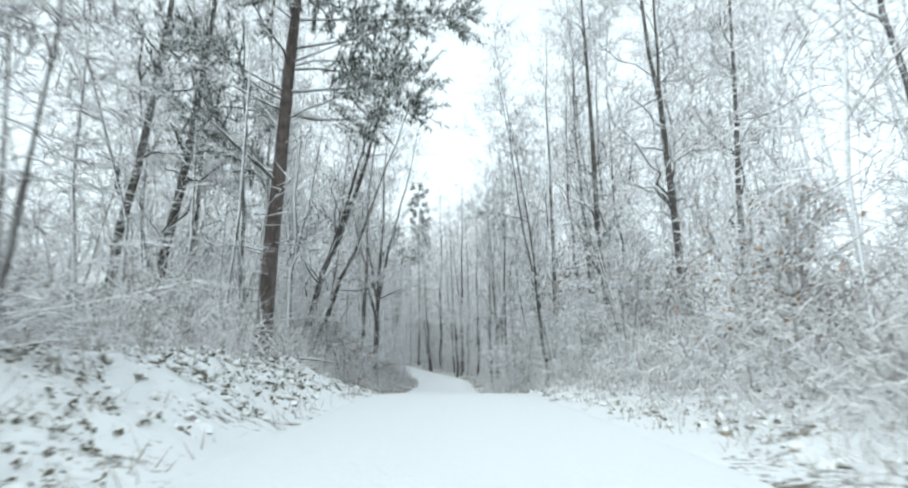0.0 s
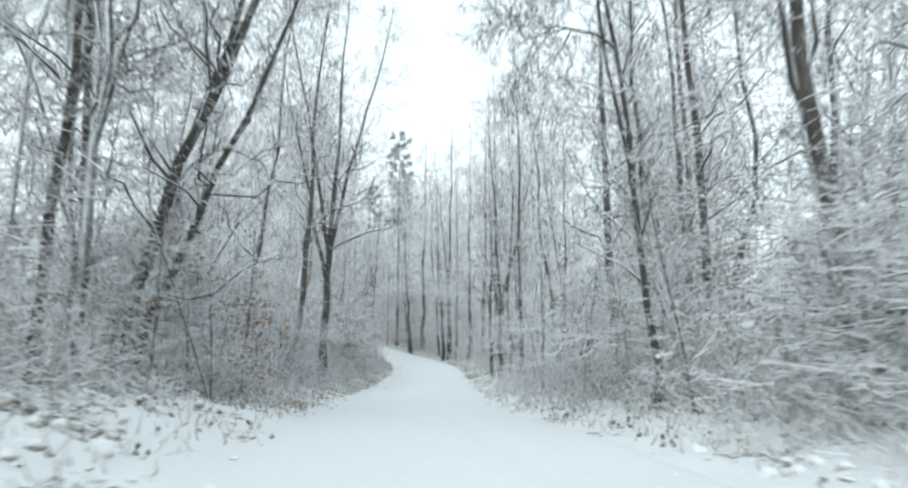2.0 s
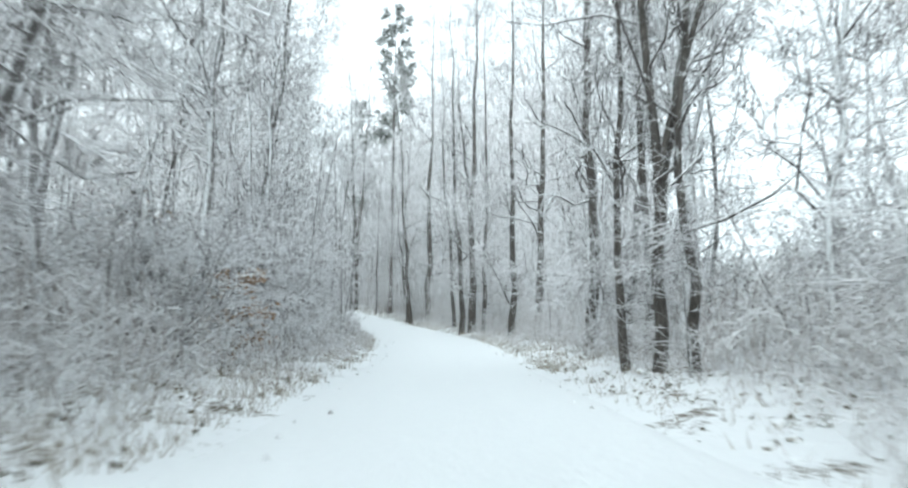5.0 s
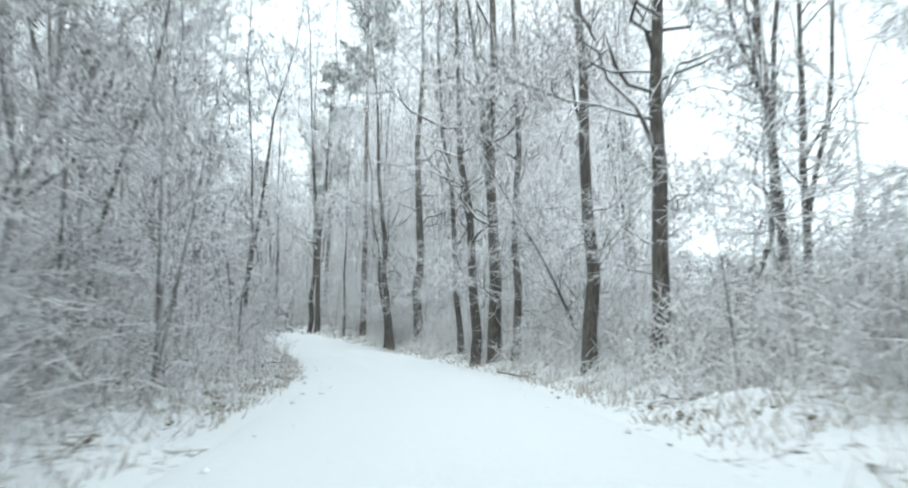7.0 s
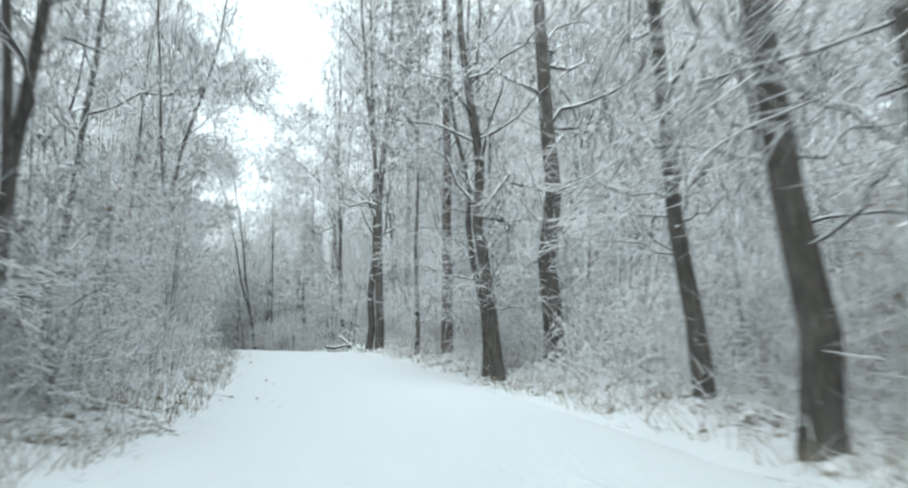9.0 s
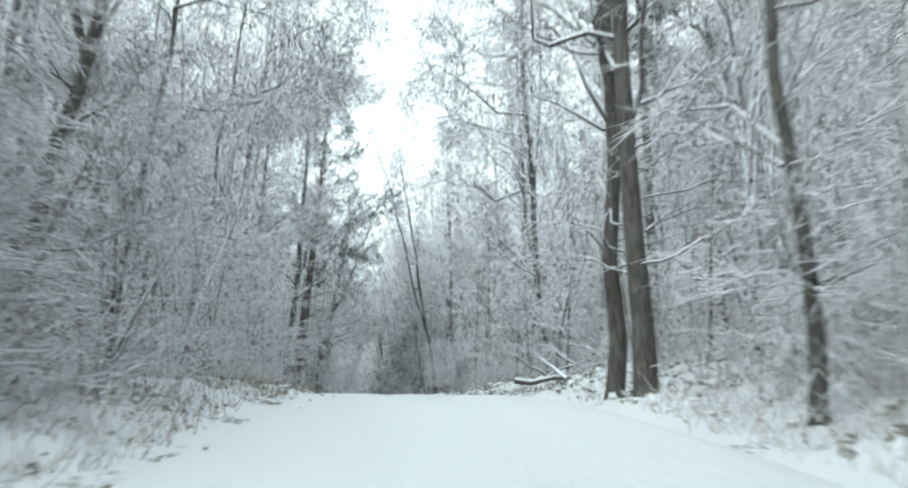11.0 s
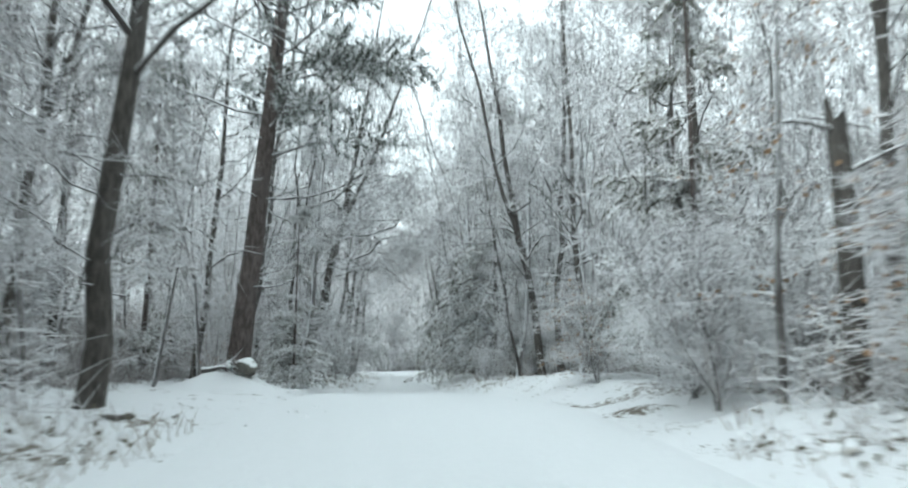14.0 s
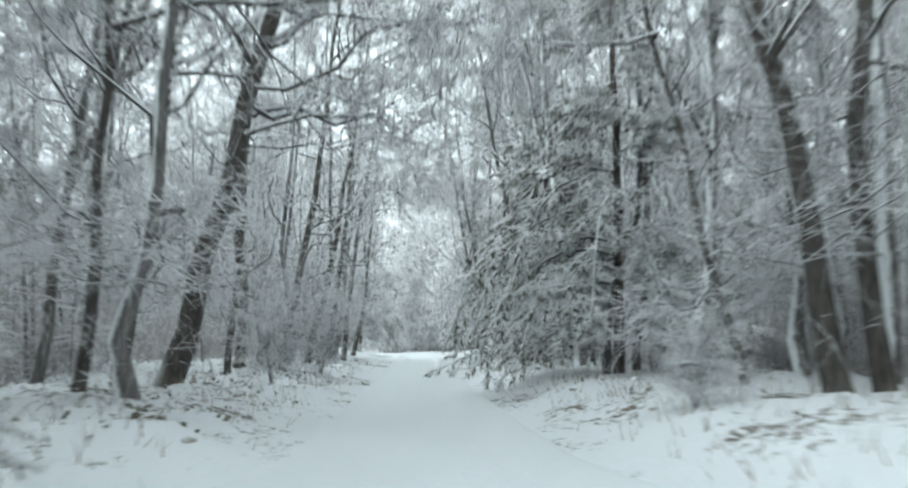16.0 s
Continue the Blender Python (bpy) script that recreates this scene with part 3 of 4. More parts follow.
for n, (x, y, tall, dbh, lean, low, reach) in enumerate(PINES):
    t = pine(300 + n, tall, dbh, (lean, 0), low, reach, 14, BOUGHS.get(n, ()))
    t.location = (x, y, at_ground(x, y))

HEMLOCKS = [(-41.2, 192.3, 19, 0.3, 4.6), (-47.0, 202.0, 18, 0.3, 4.4), (-52.5, 210.0, 20, 0.3, 4.2), (-41.2, 173.6, 7.5, 0.2, 2.8), (-58.0, 220.0, 20, 0.3, 4.2),
            (-28.6, 181.0, 18, 0.3, 4.4), (-27.0, 175.0, 17, 0.3, 4.0), (-50.0, 174.5, 16, 0.3, 4.0), (-72.5, 219.0, 18, 0.3, 4.0), (-80.0, 236.0, 20, 0.3, 4.5), (-70.0, 243.0, 20, 0.3, 4.5)]
# Its great boughs on the road's side: height, way x, way y, length.
GREAT = [(5.0, -0.9, -0.45, 5.6), (4.4, -0.75, -0.8, 5.4), (3.8, -1, -0.1, 5.0), (5.3, -0.45, -0.9, 4.8), (3.4, -0.8, -0.6, 4.6), (4.7, 0.1, -1, 4.6), (4.0, 0.75, -0.3, 4.2), (3.0, -0.5, -0.85, 4.4),
         (4.6, -0.85, -0.6, 6.0), (3.6, 0.5, -0.7, 4.0), (5.8, -0.9, -0.3, 4.6), (2.6, -0.9, -0.2, 4.0)]
firs = [hemlock(320 + n, *HEMLOCKS[n][2:], rings=(44, 46, 46)[n], full=(1.1, 0.9, 0.9)[n], great=GREAT if n == 0 else ()) for n in range(3)]
for n, (x, y, tall, dbh, reach) in enumerate(HEMLOCKS):
    t = firs[n] if n < 3 else copy_thing(firs[n % 3], Matrix())
    t.matrix_basis = Matrix.Translation((x, y, at_ground(x, y))) @ Matrix.Rotation(n * 1.7, 4, "Z") @ Matrix.Scale(tall / HEMLOCKS[n % 3][2], 4)


def beside(s, d):
    """A place at a station, d metres to the right of the road's centre."""
    i = min(np.searchsorted(STA, s), len(STA) - 1)
    return LINE[i, 0] + TANG[i, 1] * d, LINE[i, 1] - TANG[i, 0] * d


# ---- trees whose limbs close over the narrow road: station, distance, trunk, lean across, height ----
ARCHING = [(188, -6.6, 0.26, 0.07, 22), (197, -8.6, 0.26, 0.1, 23), (205, -4.6, 0.28, 0.12, 23), (214, -5.0, 0.3, 0.1, 24), (223, -4.2, 0.3, 0.12, 24),
           (233, -4.6, 0.3, 0.1, 24), (198, 9.5, 0.26, -0.05, 22), (228, 4.4, 0.3, -0.12, 24), (145, 7.6, 0.2, -0.1, 23), (157, 7.2, 0.26, -0.08, 24),
           (152, 6.1, 0.34, -0.05, 25), (133, -7.4, 0.17, 0.06, 24), (140, -7.6, 0.2, 0.08, 25), (147, -7.6, 0.18, 0.1, 25), (154, -8.0, 0.2, 0.1, 25), (161, -8.4, 0.22, 0.08, 26),
           (166, -8.5, 0.28, 0.06, 26), (127, 6.2, 0.26, -0.06, 24), (119, -7.0, 0.22, 0.05, 22),
           (170, 9.8, 0.34, -0.06, 29), (182, 10.5, 0.34, -0.05, 29), (176, -10.5, 0.3, 0.06, 29), (189, -9.0, 0.3, 0.06, 28), (164, -11, 0.3, 0.05, 28),
           (211, 4.6, 0.22, -0.2, 28), (229, 4.4, 0.24, -0.18, 30)]
ARCHED = []
for n, (sta, d, dbh, lean, tall) in enumerate(ARCHING):
    x, y = beside(sta, d)
    across = (0.88 * lean, 0.48 * lean)
    way = 1 if d < 0 else -1
    over = [(0.36 + 0.1 * (n % 3), 0.85 * way, 0.45 * way, 0.3 + 0.1 * (n % 4), 3.6 + 0.4 * (n % 3))]
    if sta >= 140:
        over += [(0.44 + 0.05 * (n % 4), 0.8 * way, 0.5 * way - 0.25, 0.4, 5.6), (0.6 + 0.04 * (n % 3), 0.85 * way, 0.3 * way - 0.3, 0.35, 5.0)]
    t = bare_tree(170 + n, tall, dbh, across, 0.18, 26, 4.2, n % 2, over, LEANER if abs(lean) > 0.07 else TREE_LABEL, 6, 9, 8, True, M_GREY_BARK if dbh < 0.27 else None)
    t.location = (x, y, at_ground(x, y))
    ARCHED.append((x, y))

t = sapling(655, 7.5, 0.16, (0.05, -0.05), 30, 2.0, 2, 1, "young tree keeping pale brown leaves above the verge")
t.location = (-24.3, 164.6, at_ground(-24.3, 164.6))
for n, (x, y, tall) in enumerate([(-5.7, 41.5, 3.3), (-8.0, 50.4, 4.2), (-6.4, 72.4, 2.4), (-9.0, 51.2, 3.4), (5.4, 41.0, 8.0), (7.8, 40.2, 8.5), (6.6, 46.5, 7.0)]):
    t = sapling(680 + n, tall, 0.06 + 0.004 * tall, (0.05, 0), 26, 1.3 + 0.06 * tall, 9 if x < 0 else 4, 1, "understory sapling holding tan withered leaves dusted with snow")
    t.location = (x, y, at_ground(x, y))

# ---- snow-bent bushes at the verge ----
BUSHES = [(168.5, 5.0, 1.0, 0), (164.0, 6.6, 0.9, 1), (171.5, 5.7, 1.15, 0), (174.0, 7.2, 1.2, 0), (172.5, 9.0, 1.3, 0), (166.5, 8.0, 1.1, 0), (158, 7.0, 1.0, 0), (153, 7.8, 1.0, 0),
          (147, 6.4, 0.8, 0), (128, -5.5, 1.0, 0), (70, -6.0, 1.1, 0), (77, -6.4, 1.2, 0), (83, -5.6, 1.0, 0), (46, -6.0, 1.0, 1), (52, -5.6, 0.8, 0), (58, -7.5, 1.0, 0),
          (30, 5.8, 1.0, 0), (25, 6.5, 1.1, 1), (14, 6.8, 1.1, 1), (178.5, 5.6, 0.8, 1), (190, 3.6, 0.4, 0), (198, -3.6, 0.6, 0), (206, -3.4, 0.6, 0), (206, 3.6, 0.6, 0)]
bend = [sapling(660 + i, 3.6, 0.05, (0, 0), 26, 2.5, i, 4, words, 0.5, -0.5, (30, 70)) for i, words in enumerate((
    "wide bush bent down under a thick load of snow", "verge bush with withered brown leaves under snow"))]
for n, (sta, d, k, leafy) in enumerate(BUSHES):
    x, y = beside(sta, d)
    m = Matrix.Translation((x, y, at_ground(x, y))) @ Matrix.Rotation(n * 2.1, 4, "Z") @ Matrix.Scale(k, 4)
    c = bend[leafy] if n in (0, 1) else copy_thing(bend[leafy], Matrix())
    c.matrix_basis = m
    ARCHED.append((x, y))

# ---- the wood on both sides ----


def glade(x, y):
    """Where the wood right of the bend is cut down to young growth, open to the sky."""
    return (x > 9.5) & (x > 1.5 + 0.41 * (y - 100)) & (x < 75) & (y > 84) & (y < 175)


# Frosted crowns that close the view along the road: station, distance, size.
FILL = [(63, -7.6, 0.85), (69, -8.4, 0.95), (76, -7.4, 0.9), (83, -8.0, 1.0), (90, -7.2, 0.95), (97, -8.2, 1.0), (104, -7.6, 0.95), (86, 6.6, 0.8), (94, 7.4, 0.85),
        (187, 10.5, 1.1), (194, 9.0, 1.15), (202, 8.2, 1.2), (211, 8.0, 1.25), (221, 7.6, 1.3), (231, 7.0, 1.3), (192, -4.6, 1.0), (200, 5.0, 1.2), (209, -5.2, 1.15), (217, 5.4, 1.25), (226, -5.2, 1.25), (236, 4.8, 1.3), (206, 5.6, 1.2),
        (178, 9.4, 1.15), (197, 6.4, 1.2), (214, 6.0, 1.25), (225, 5.6, 1.3), (122, 7.4, 0.9), (131, 7.6, 0.9),
        (137, -8.2, 0.95), (144, -8.8, 1.0), (151, -9.2, 1.0), (158, -9.0, 1.0), (150, 8.6, 1.0), (160, 9.0, 1.0), (139, 8.2, 0.95), (166, 8.8, 0.95),
        (168, 12.5, 1.0), (173, 13.5, 1.05), (178, 12.5, 1.0), (184, 13.5, 1.05), (189, 11.5, 1.0), (169, -12.5, 1.0), (176, -13.5, 1.05), (182, -12.5, 1.0), (163, -14.0, 1.0)]
taken = [beside(a, b) for a, b, _ in FILL] + [(v[0], v[1]) for v in NOTABLE] + [(v[0], v[1]) for v in PINES + HEMLOCKS] + ARCHED + [(-33.7, 155.9), (-33.1, 154.6), (-32.4, 153.5), (-31.8, 152.4), (-34.2, 157.0)]


# Stretches kept clear of random growth: stations and distances; the track that crosses, and the view past the great hemlock.
CLEAR = [(167, 187, -9, 7.5), (183, 201, 0, 8.5)]
THICKET = (126, 168, -8.5, 8.5)


def places(r, count, near, far, apart, s_lo=-8, s_hi=235, power=1.0, clear=()):
    """Free places in the wood: x, y, at a distance near to far from the road's centre."""
    got, tries = [], 0
    while len(got) < count and tries < count * 60:
        tries += 1
        i = np.searchsorted(STA, r.uniform(s_lo, s_hi))
        d = (near + (far - near) * r.uniform() ** power) * (1 if r.uniform() < 0.5 else -1)
        x, y = LINE[i, 0] + TANG[i, 1] * d, LINE[i, 1] - TANG[i, 0] * d
        ss, dd, _ = road_at(x, y)
        if glade(x, y) or abs(dd[0]) < near or any(a < ss[0] < b and c < dd[0] < e for a, b, c, e in (*CLEAR, *clear)) or any((x - a) ** 2 + (y - b) ** 2 < apart * apart for a, b in taken):
            continue
        taken.append((x, y))
        got.append((x, y))
    return got


r = np.random.RandomState(11)
# Most models get the haze-paled bark, so their trunks stay faint.
models = [bare_tree(500 + i, 20 + 6 * r.uniform(), 0.2 + 0.18 * r.uniform(), (r.normal() * 0.04, r.normal() * 0.04), 0.2, 18, 3.6, i % 3, (), TREE_LABEL, 6, 9, 9, False, M_HAZE_BARK if i % 3 else M_GREY_BARK) for i in range(8)]
spots = places(r, 125, 6.5, 19, 1.5, -20, 262, clear=(THICKET,))
for n, (x, y) in enumerate(spots):
    k = r.uniform(0.8, 1.2)
    m = Matrix.Translation((x, y, at_ground(x, y))) @ Matrix.Rotation(r.uniform(0, 6.283), 4, "Z") @ Matrix.Scale(k, 4)
    if n < len(models):
        models[n].matrix_basis = m
    else:
        c = copy_thing(models[n % 8], Matrix())
        c.matrix_basis = m

for n, (x, y) in enumerate(places(r, 80, 8.5, 27, 1.3, 158, 250)):
    c = copy_thing(models[n % 8], Matrix())
    c.matrix_basis = Matrix.Translation((x, y, at_ground(x, y))) @ Matrix.Rotation(n * 1.9, 4, "Z") @ Matrix.Scale(r.uniform(0.85, 1.2), 4)

for n, (sta, d, k) in enumerate(FILL):
    x, y = beside(sta, d)
    c = copy_thing(models[n % 8], Matrix())
    c.matrix_basis = Matrix.Translation((x, y, at_ground(x, y))) @ Matrix.Rotation(n * 2.4, 4, "Z") @ Matrix.Scale(k, 4)

young = [sapling(600 + i, 4 + 4 * r.uniform(), 0.05 + 0.04 * r.uniform(), (r.normal() * 0.08, r.normal() * 0.08), 24, 1.5 + 0.5 * r.uniform(),
                 1 if i == 6 else 0, 1 + (i % 3 == 1) * 2,
                 "understory sapling still holding withered brown leaves under snow" if i == 6 else "slender understory sapling with layered snow-covered branches") for i in range(8)]
spots = places(r, 125, 4.6, 14, 0.7, power=1.3) + places(r, 62, 4.8, 10, 0.6, 126, 168) + places(r, 55, 4.8, 9.5, 0.6, 22, 130)
for n, (x, y) in enumerate(spots):
    k = r.uniform(0.7, 1.2)
    m = Matrix.Translation((x, y, at_ground(x, y))) @ Matrix.Rotation(r.uniform(0, 6.283), 4, "Z") @ Matrix.Scale(k, 4)
    if n < len(young):
        young[n].matrix_basis = m
    else:
        c = copy_thing(young[n % 8], Matrix())
        c.matrix_basis = m


# Taller young growth whose layered arms screen the trunks before the crossing: station, distance, size.
SCREEN = [(146, -6.2, 1.3), (149, -5.4, 1.4), (152, -5.8, 1.5), (155, -6.6, 1.5), (157.5, -5.6, 1.4), (159, -9.4, 1.6), (157.0, -8.8, 1.4), (168, -10.2, 1.5), (138, -6.0, 1.3), (142, -5.6, 1.4),
          (143, 5.6, 1.3), (148, 5.4, 1.3), (151, 5.2, 1.4), (155, 5.8, 1.4), (160, 5.8, 1.4), (163, 7.6, 1.5), (137, 6.0, 1.3), (74, -5.8, 1.3), (80, -6.4, 1.4), (87, -6.0, 1.3), (92, -7.0, 1.4),
          (99, -6.4, 1.3), (105, -6.8, 1.4), (113, -6.6, 1.3), (40, -6.4, 1.2), (44, -7.4, 1.3), (49, -6.6, 1.2), (26, 6.2, 1.3), (32, 6.8, 1.4), (38, 7.6, 1.4)]
for n, (sta, d, k) in enumerate(SCREEN):
    x, y = beside(sta, d)
    c = copy_thing(young[(0, 3, 5, 7)[n % 4]], Matrix())
    c.matrix_basis = Matrix.Translation((x, y, at_ground(x, y))) @ Matrix.Rotation(n * 1.3, 4, "Z") @ Matrix.Scale(k, 4)


def far_woods():
    """The wood behind, out to where nothing more can be told apart."""
    r = np.random.RandomState(21)
    wood = tagged(new("far_woods"), "dense snowy wood fading into the distance", "woods", kind="stuff")
    for count, near, depth, power, arms, each, thin, thick in ((480, 7.5, 10, 1.0, 26, 8, 0.014, 0.024), (640, 15, 50, 1.4, 26, 8, 0.03, 0.056), (300, 0, 0, 1.0, 34, 9, 0.045, 0.07),
                                                                   (320, 1, 0, 1.0, 38, 9, 0.028, 0.042), (240, 2, 0, 1.0, 36, 8, 0.06, 0.095), (230, 11, 19, 1.0, 30, 8, 0.022, 0.036)):
        n = count
        i = r.randint(np.searchsorted(STA, -25), np.searchsorted(STA, 330), n)
        d = (near + depth * r.uniform(size=n) ** power) * r.choice([-1, 1], n)
        x, y = LINE[i, 0] + TANG[i, 1] * d, LINE[i, 1] - TANG[i, 0] * d
        if near == 11:
            # A closer stand on both sides of the narrow road.
            i = r.randint(np.searchsorted(STA, 150), np.searchsorted(STA, 245), n)
            x, y = LINE[i, 0] + TANG[i, 1] * d, LINE[i, 1] - TANG[i, 0] * d
        if not depth:
            # The stand straight ahead, where the narrow road bends away.
            a, b = r.uniform(3, 55, n), r.normal(size=n) * 9
            x, y = -71 - 0.53 * a + 0.85 * b, 231 + 0.85 * a + 0.53 * b
        if near == 1:
            # The stand behind the bend.
            x, y = r.uniform(-13, 14, n), r.uniform(125, 178, n)
        if near == 2:
            # The rise beyond it.
            x, y = r.uniform(-9, 42, n), r.uniform(172, 245, n)
        s, dd, _ = road_at(x, y)
        ok = np.abs(dd) > (16 if near == 1 else 11 if near == 11 else np.where(s > 240, 4.0, max(near - 1, 5)))
        x, y = x[ok], y[ok]
        z, n = land(x, y), ok.sum()
        young = glade(x, y)
        tall, wide = np.where(young, r.uniform(2.5, 6, n), r.uniform(15, 27, n)), np.where(young, 0.03, r.uniform(0.045, 0.095, n))
        tall = np.where((near in (1, 2)) & ~young, 22 + 0.3 * tall, tall)
        if near in (1, 2):
            wide *= 0.55
        small = np.where(young, 0.4, 1.0)
        t = np.linspace(0, 1, 6)
        P = np.empty((n, 6, 3))
        lean = r.normal(size=(n, 2)) * 0.07
        for c, base in ((0, x), (1, y)):
            P[..., c] = base[:, None] + lean[:, c : c + 1] * tall[:, None] * t + np.cumsum(r.normal(size=(n, 6)) * 0.45, 1)
        P[..., 2] = z[:, None] - 0.3 + tall[:, None] * t
        R = wide[:, None] * (0.05 + 0.95 * (1 - t) ** 1.7)
        # Trunks paled in colour to stand back like hazy distance.
        mesh_object("trunk_stand", *tubes(P, R, 5), M_HAZE_BARK, wood)
        A, B = grow(r, P, R, arms, (3.6, 2.0), 2, (0.03, 1.0), (45, 88), 0.08, 0.05, 0.3, 0.5, wob=0.15)
        A[:, 1] = A[:, 0] + (A[:, 1] - A[:, 0]) * np.repeat(small, arms)[:, None]
        C, D = grow(r, A, B, each, (1.7, 1.0), 2, (0.1, 1.0), (30, 85), -0.05, 0, 0.6, 0.5, flat=0.5)
        # Distance haze is carried by the pale twig colour here.
        crown("branch_haze", wood, (*spikes(A, np.full(B.shape, thin)), M_FAR_HAZE), (*spikes(C, np.full(D.shape, thick)), M_FAR_HAZE))


far_woods()


def thicket(count, near, depth, power, high, size, thin, seed, s_lo, s_hi, sides, mat, words):
    """A low tangle of bushes between the trunks: stations and distances, height, and the length and half-thickness of its stems."""
    r = np.random.RandomState(seed)
    i = r.randint(np.searchsorted(STA, s_lo), np.searchsorted(STA, s_hi), count)
    d = (near + depth * r.uniform(size=count) ** power) * r.choice(sides, count)
    x, y = LINE[i, 0] + TANG[i, 1] * d + r.normal(size=count) * 0.5, LINE[i, 1] - TANG[i, 0] * d + r.normal(size=count) * 0.5
    s, dd, _ = road_at(x, y)
    out = np.abs(dd)
    top = np.minimum(high + 0.47 * high * lumps(x, y, 9, 71) + 0.03 * out, 0.4 + 0.75 * np.maximum(out - near, 0) + 0.5 * lumps(x, y, 3, 72))
    ok = (out > np.where(s > 240, 4.5, near - 0.3)) & (top > 0.25) & ((s < 167) | (s > 187) | (out > 9.5))
    ok &= np.hypot(x + 33.0, y - 154.8) > 2.4
    x, y, top = x[ok], y[ok], top[ok]
    n = ok.sum()
    ground = land(x, y)
    z = ground + top * r.uniform(size=n) ** 1.3
    long = r.uniform(*size, n)[:, None] * np.clip(top / 1.5, 0.4, 1.0)[:, None]
    way = unit(r.normal(size=(n, 3)) * (0.75, 0.75, 0.3) + (0, 0, 0.65))
    P = np.stack([np.stack([x, y, z], 1) - way * 0.2, np.stack([x, y, z], 1) + way * long], 1)
    P[:, 0, 2] = np.maximum(P[:, 0, 2], ground - 0.05)
    ob = mesh_object("thicket", *spikes(P, np.full((n, 2), thin)), mat, None, False)
    tagged(ob, words, "thicket", kind="stuff")


thicket(70000, 10.5, 38, 1.5, 3.4, (1.0, 2.3), 0.05, 25, 4, 300, (-1, 1), M_THICKET, "brown-grey thicket of frosted bushes deep in the wood")
thicket(70000, 4.6, 7.5, 1.0, 2.2, (0.5, 1.3), 0.014, 26, 3, 170, (-1, 1), M_BRUSH, "fine grey-brown brush dusted with snow between roadside trunks")
thicket(13000, 3.4, 6.0, 1.0, 1.7, (0.35, 1.0), 0.012, 27, 5, 62, (1, 1), M_BRUSH, "low frosted brush crowding the road's edge")
thicket(16000, 3.7, 6.5, 1.0, 2.0, (0.4, 1.1), 0.012, 29, 90, 134, (1, 1), M_BRUSH, "fine brown brush filling the slope beside the bend")
thicket(14000, 9.7, 8.0, 1.0, 2.6, (0.6, 1.5), 0.016, 30, 166, 205, (-1, 1), M_THICKET, "grey-brown brush closing in beyond the crossing track")
thicket(14000, 3.5, 4.5, 1.0, 1.6, (0.35, 1.0), 0.012, 28, 38, 132, (-1, -1), M_BRUSH, "low frosted brush leaning over a grassy verge")


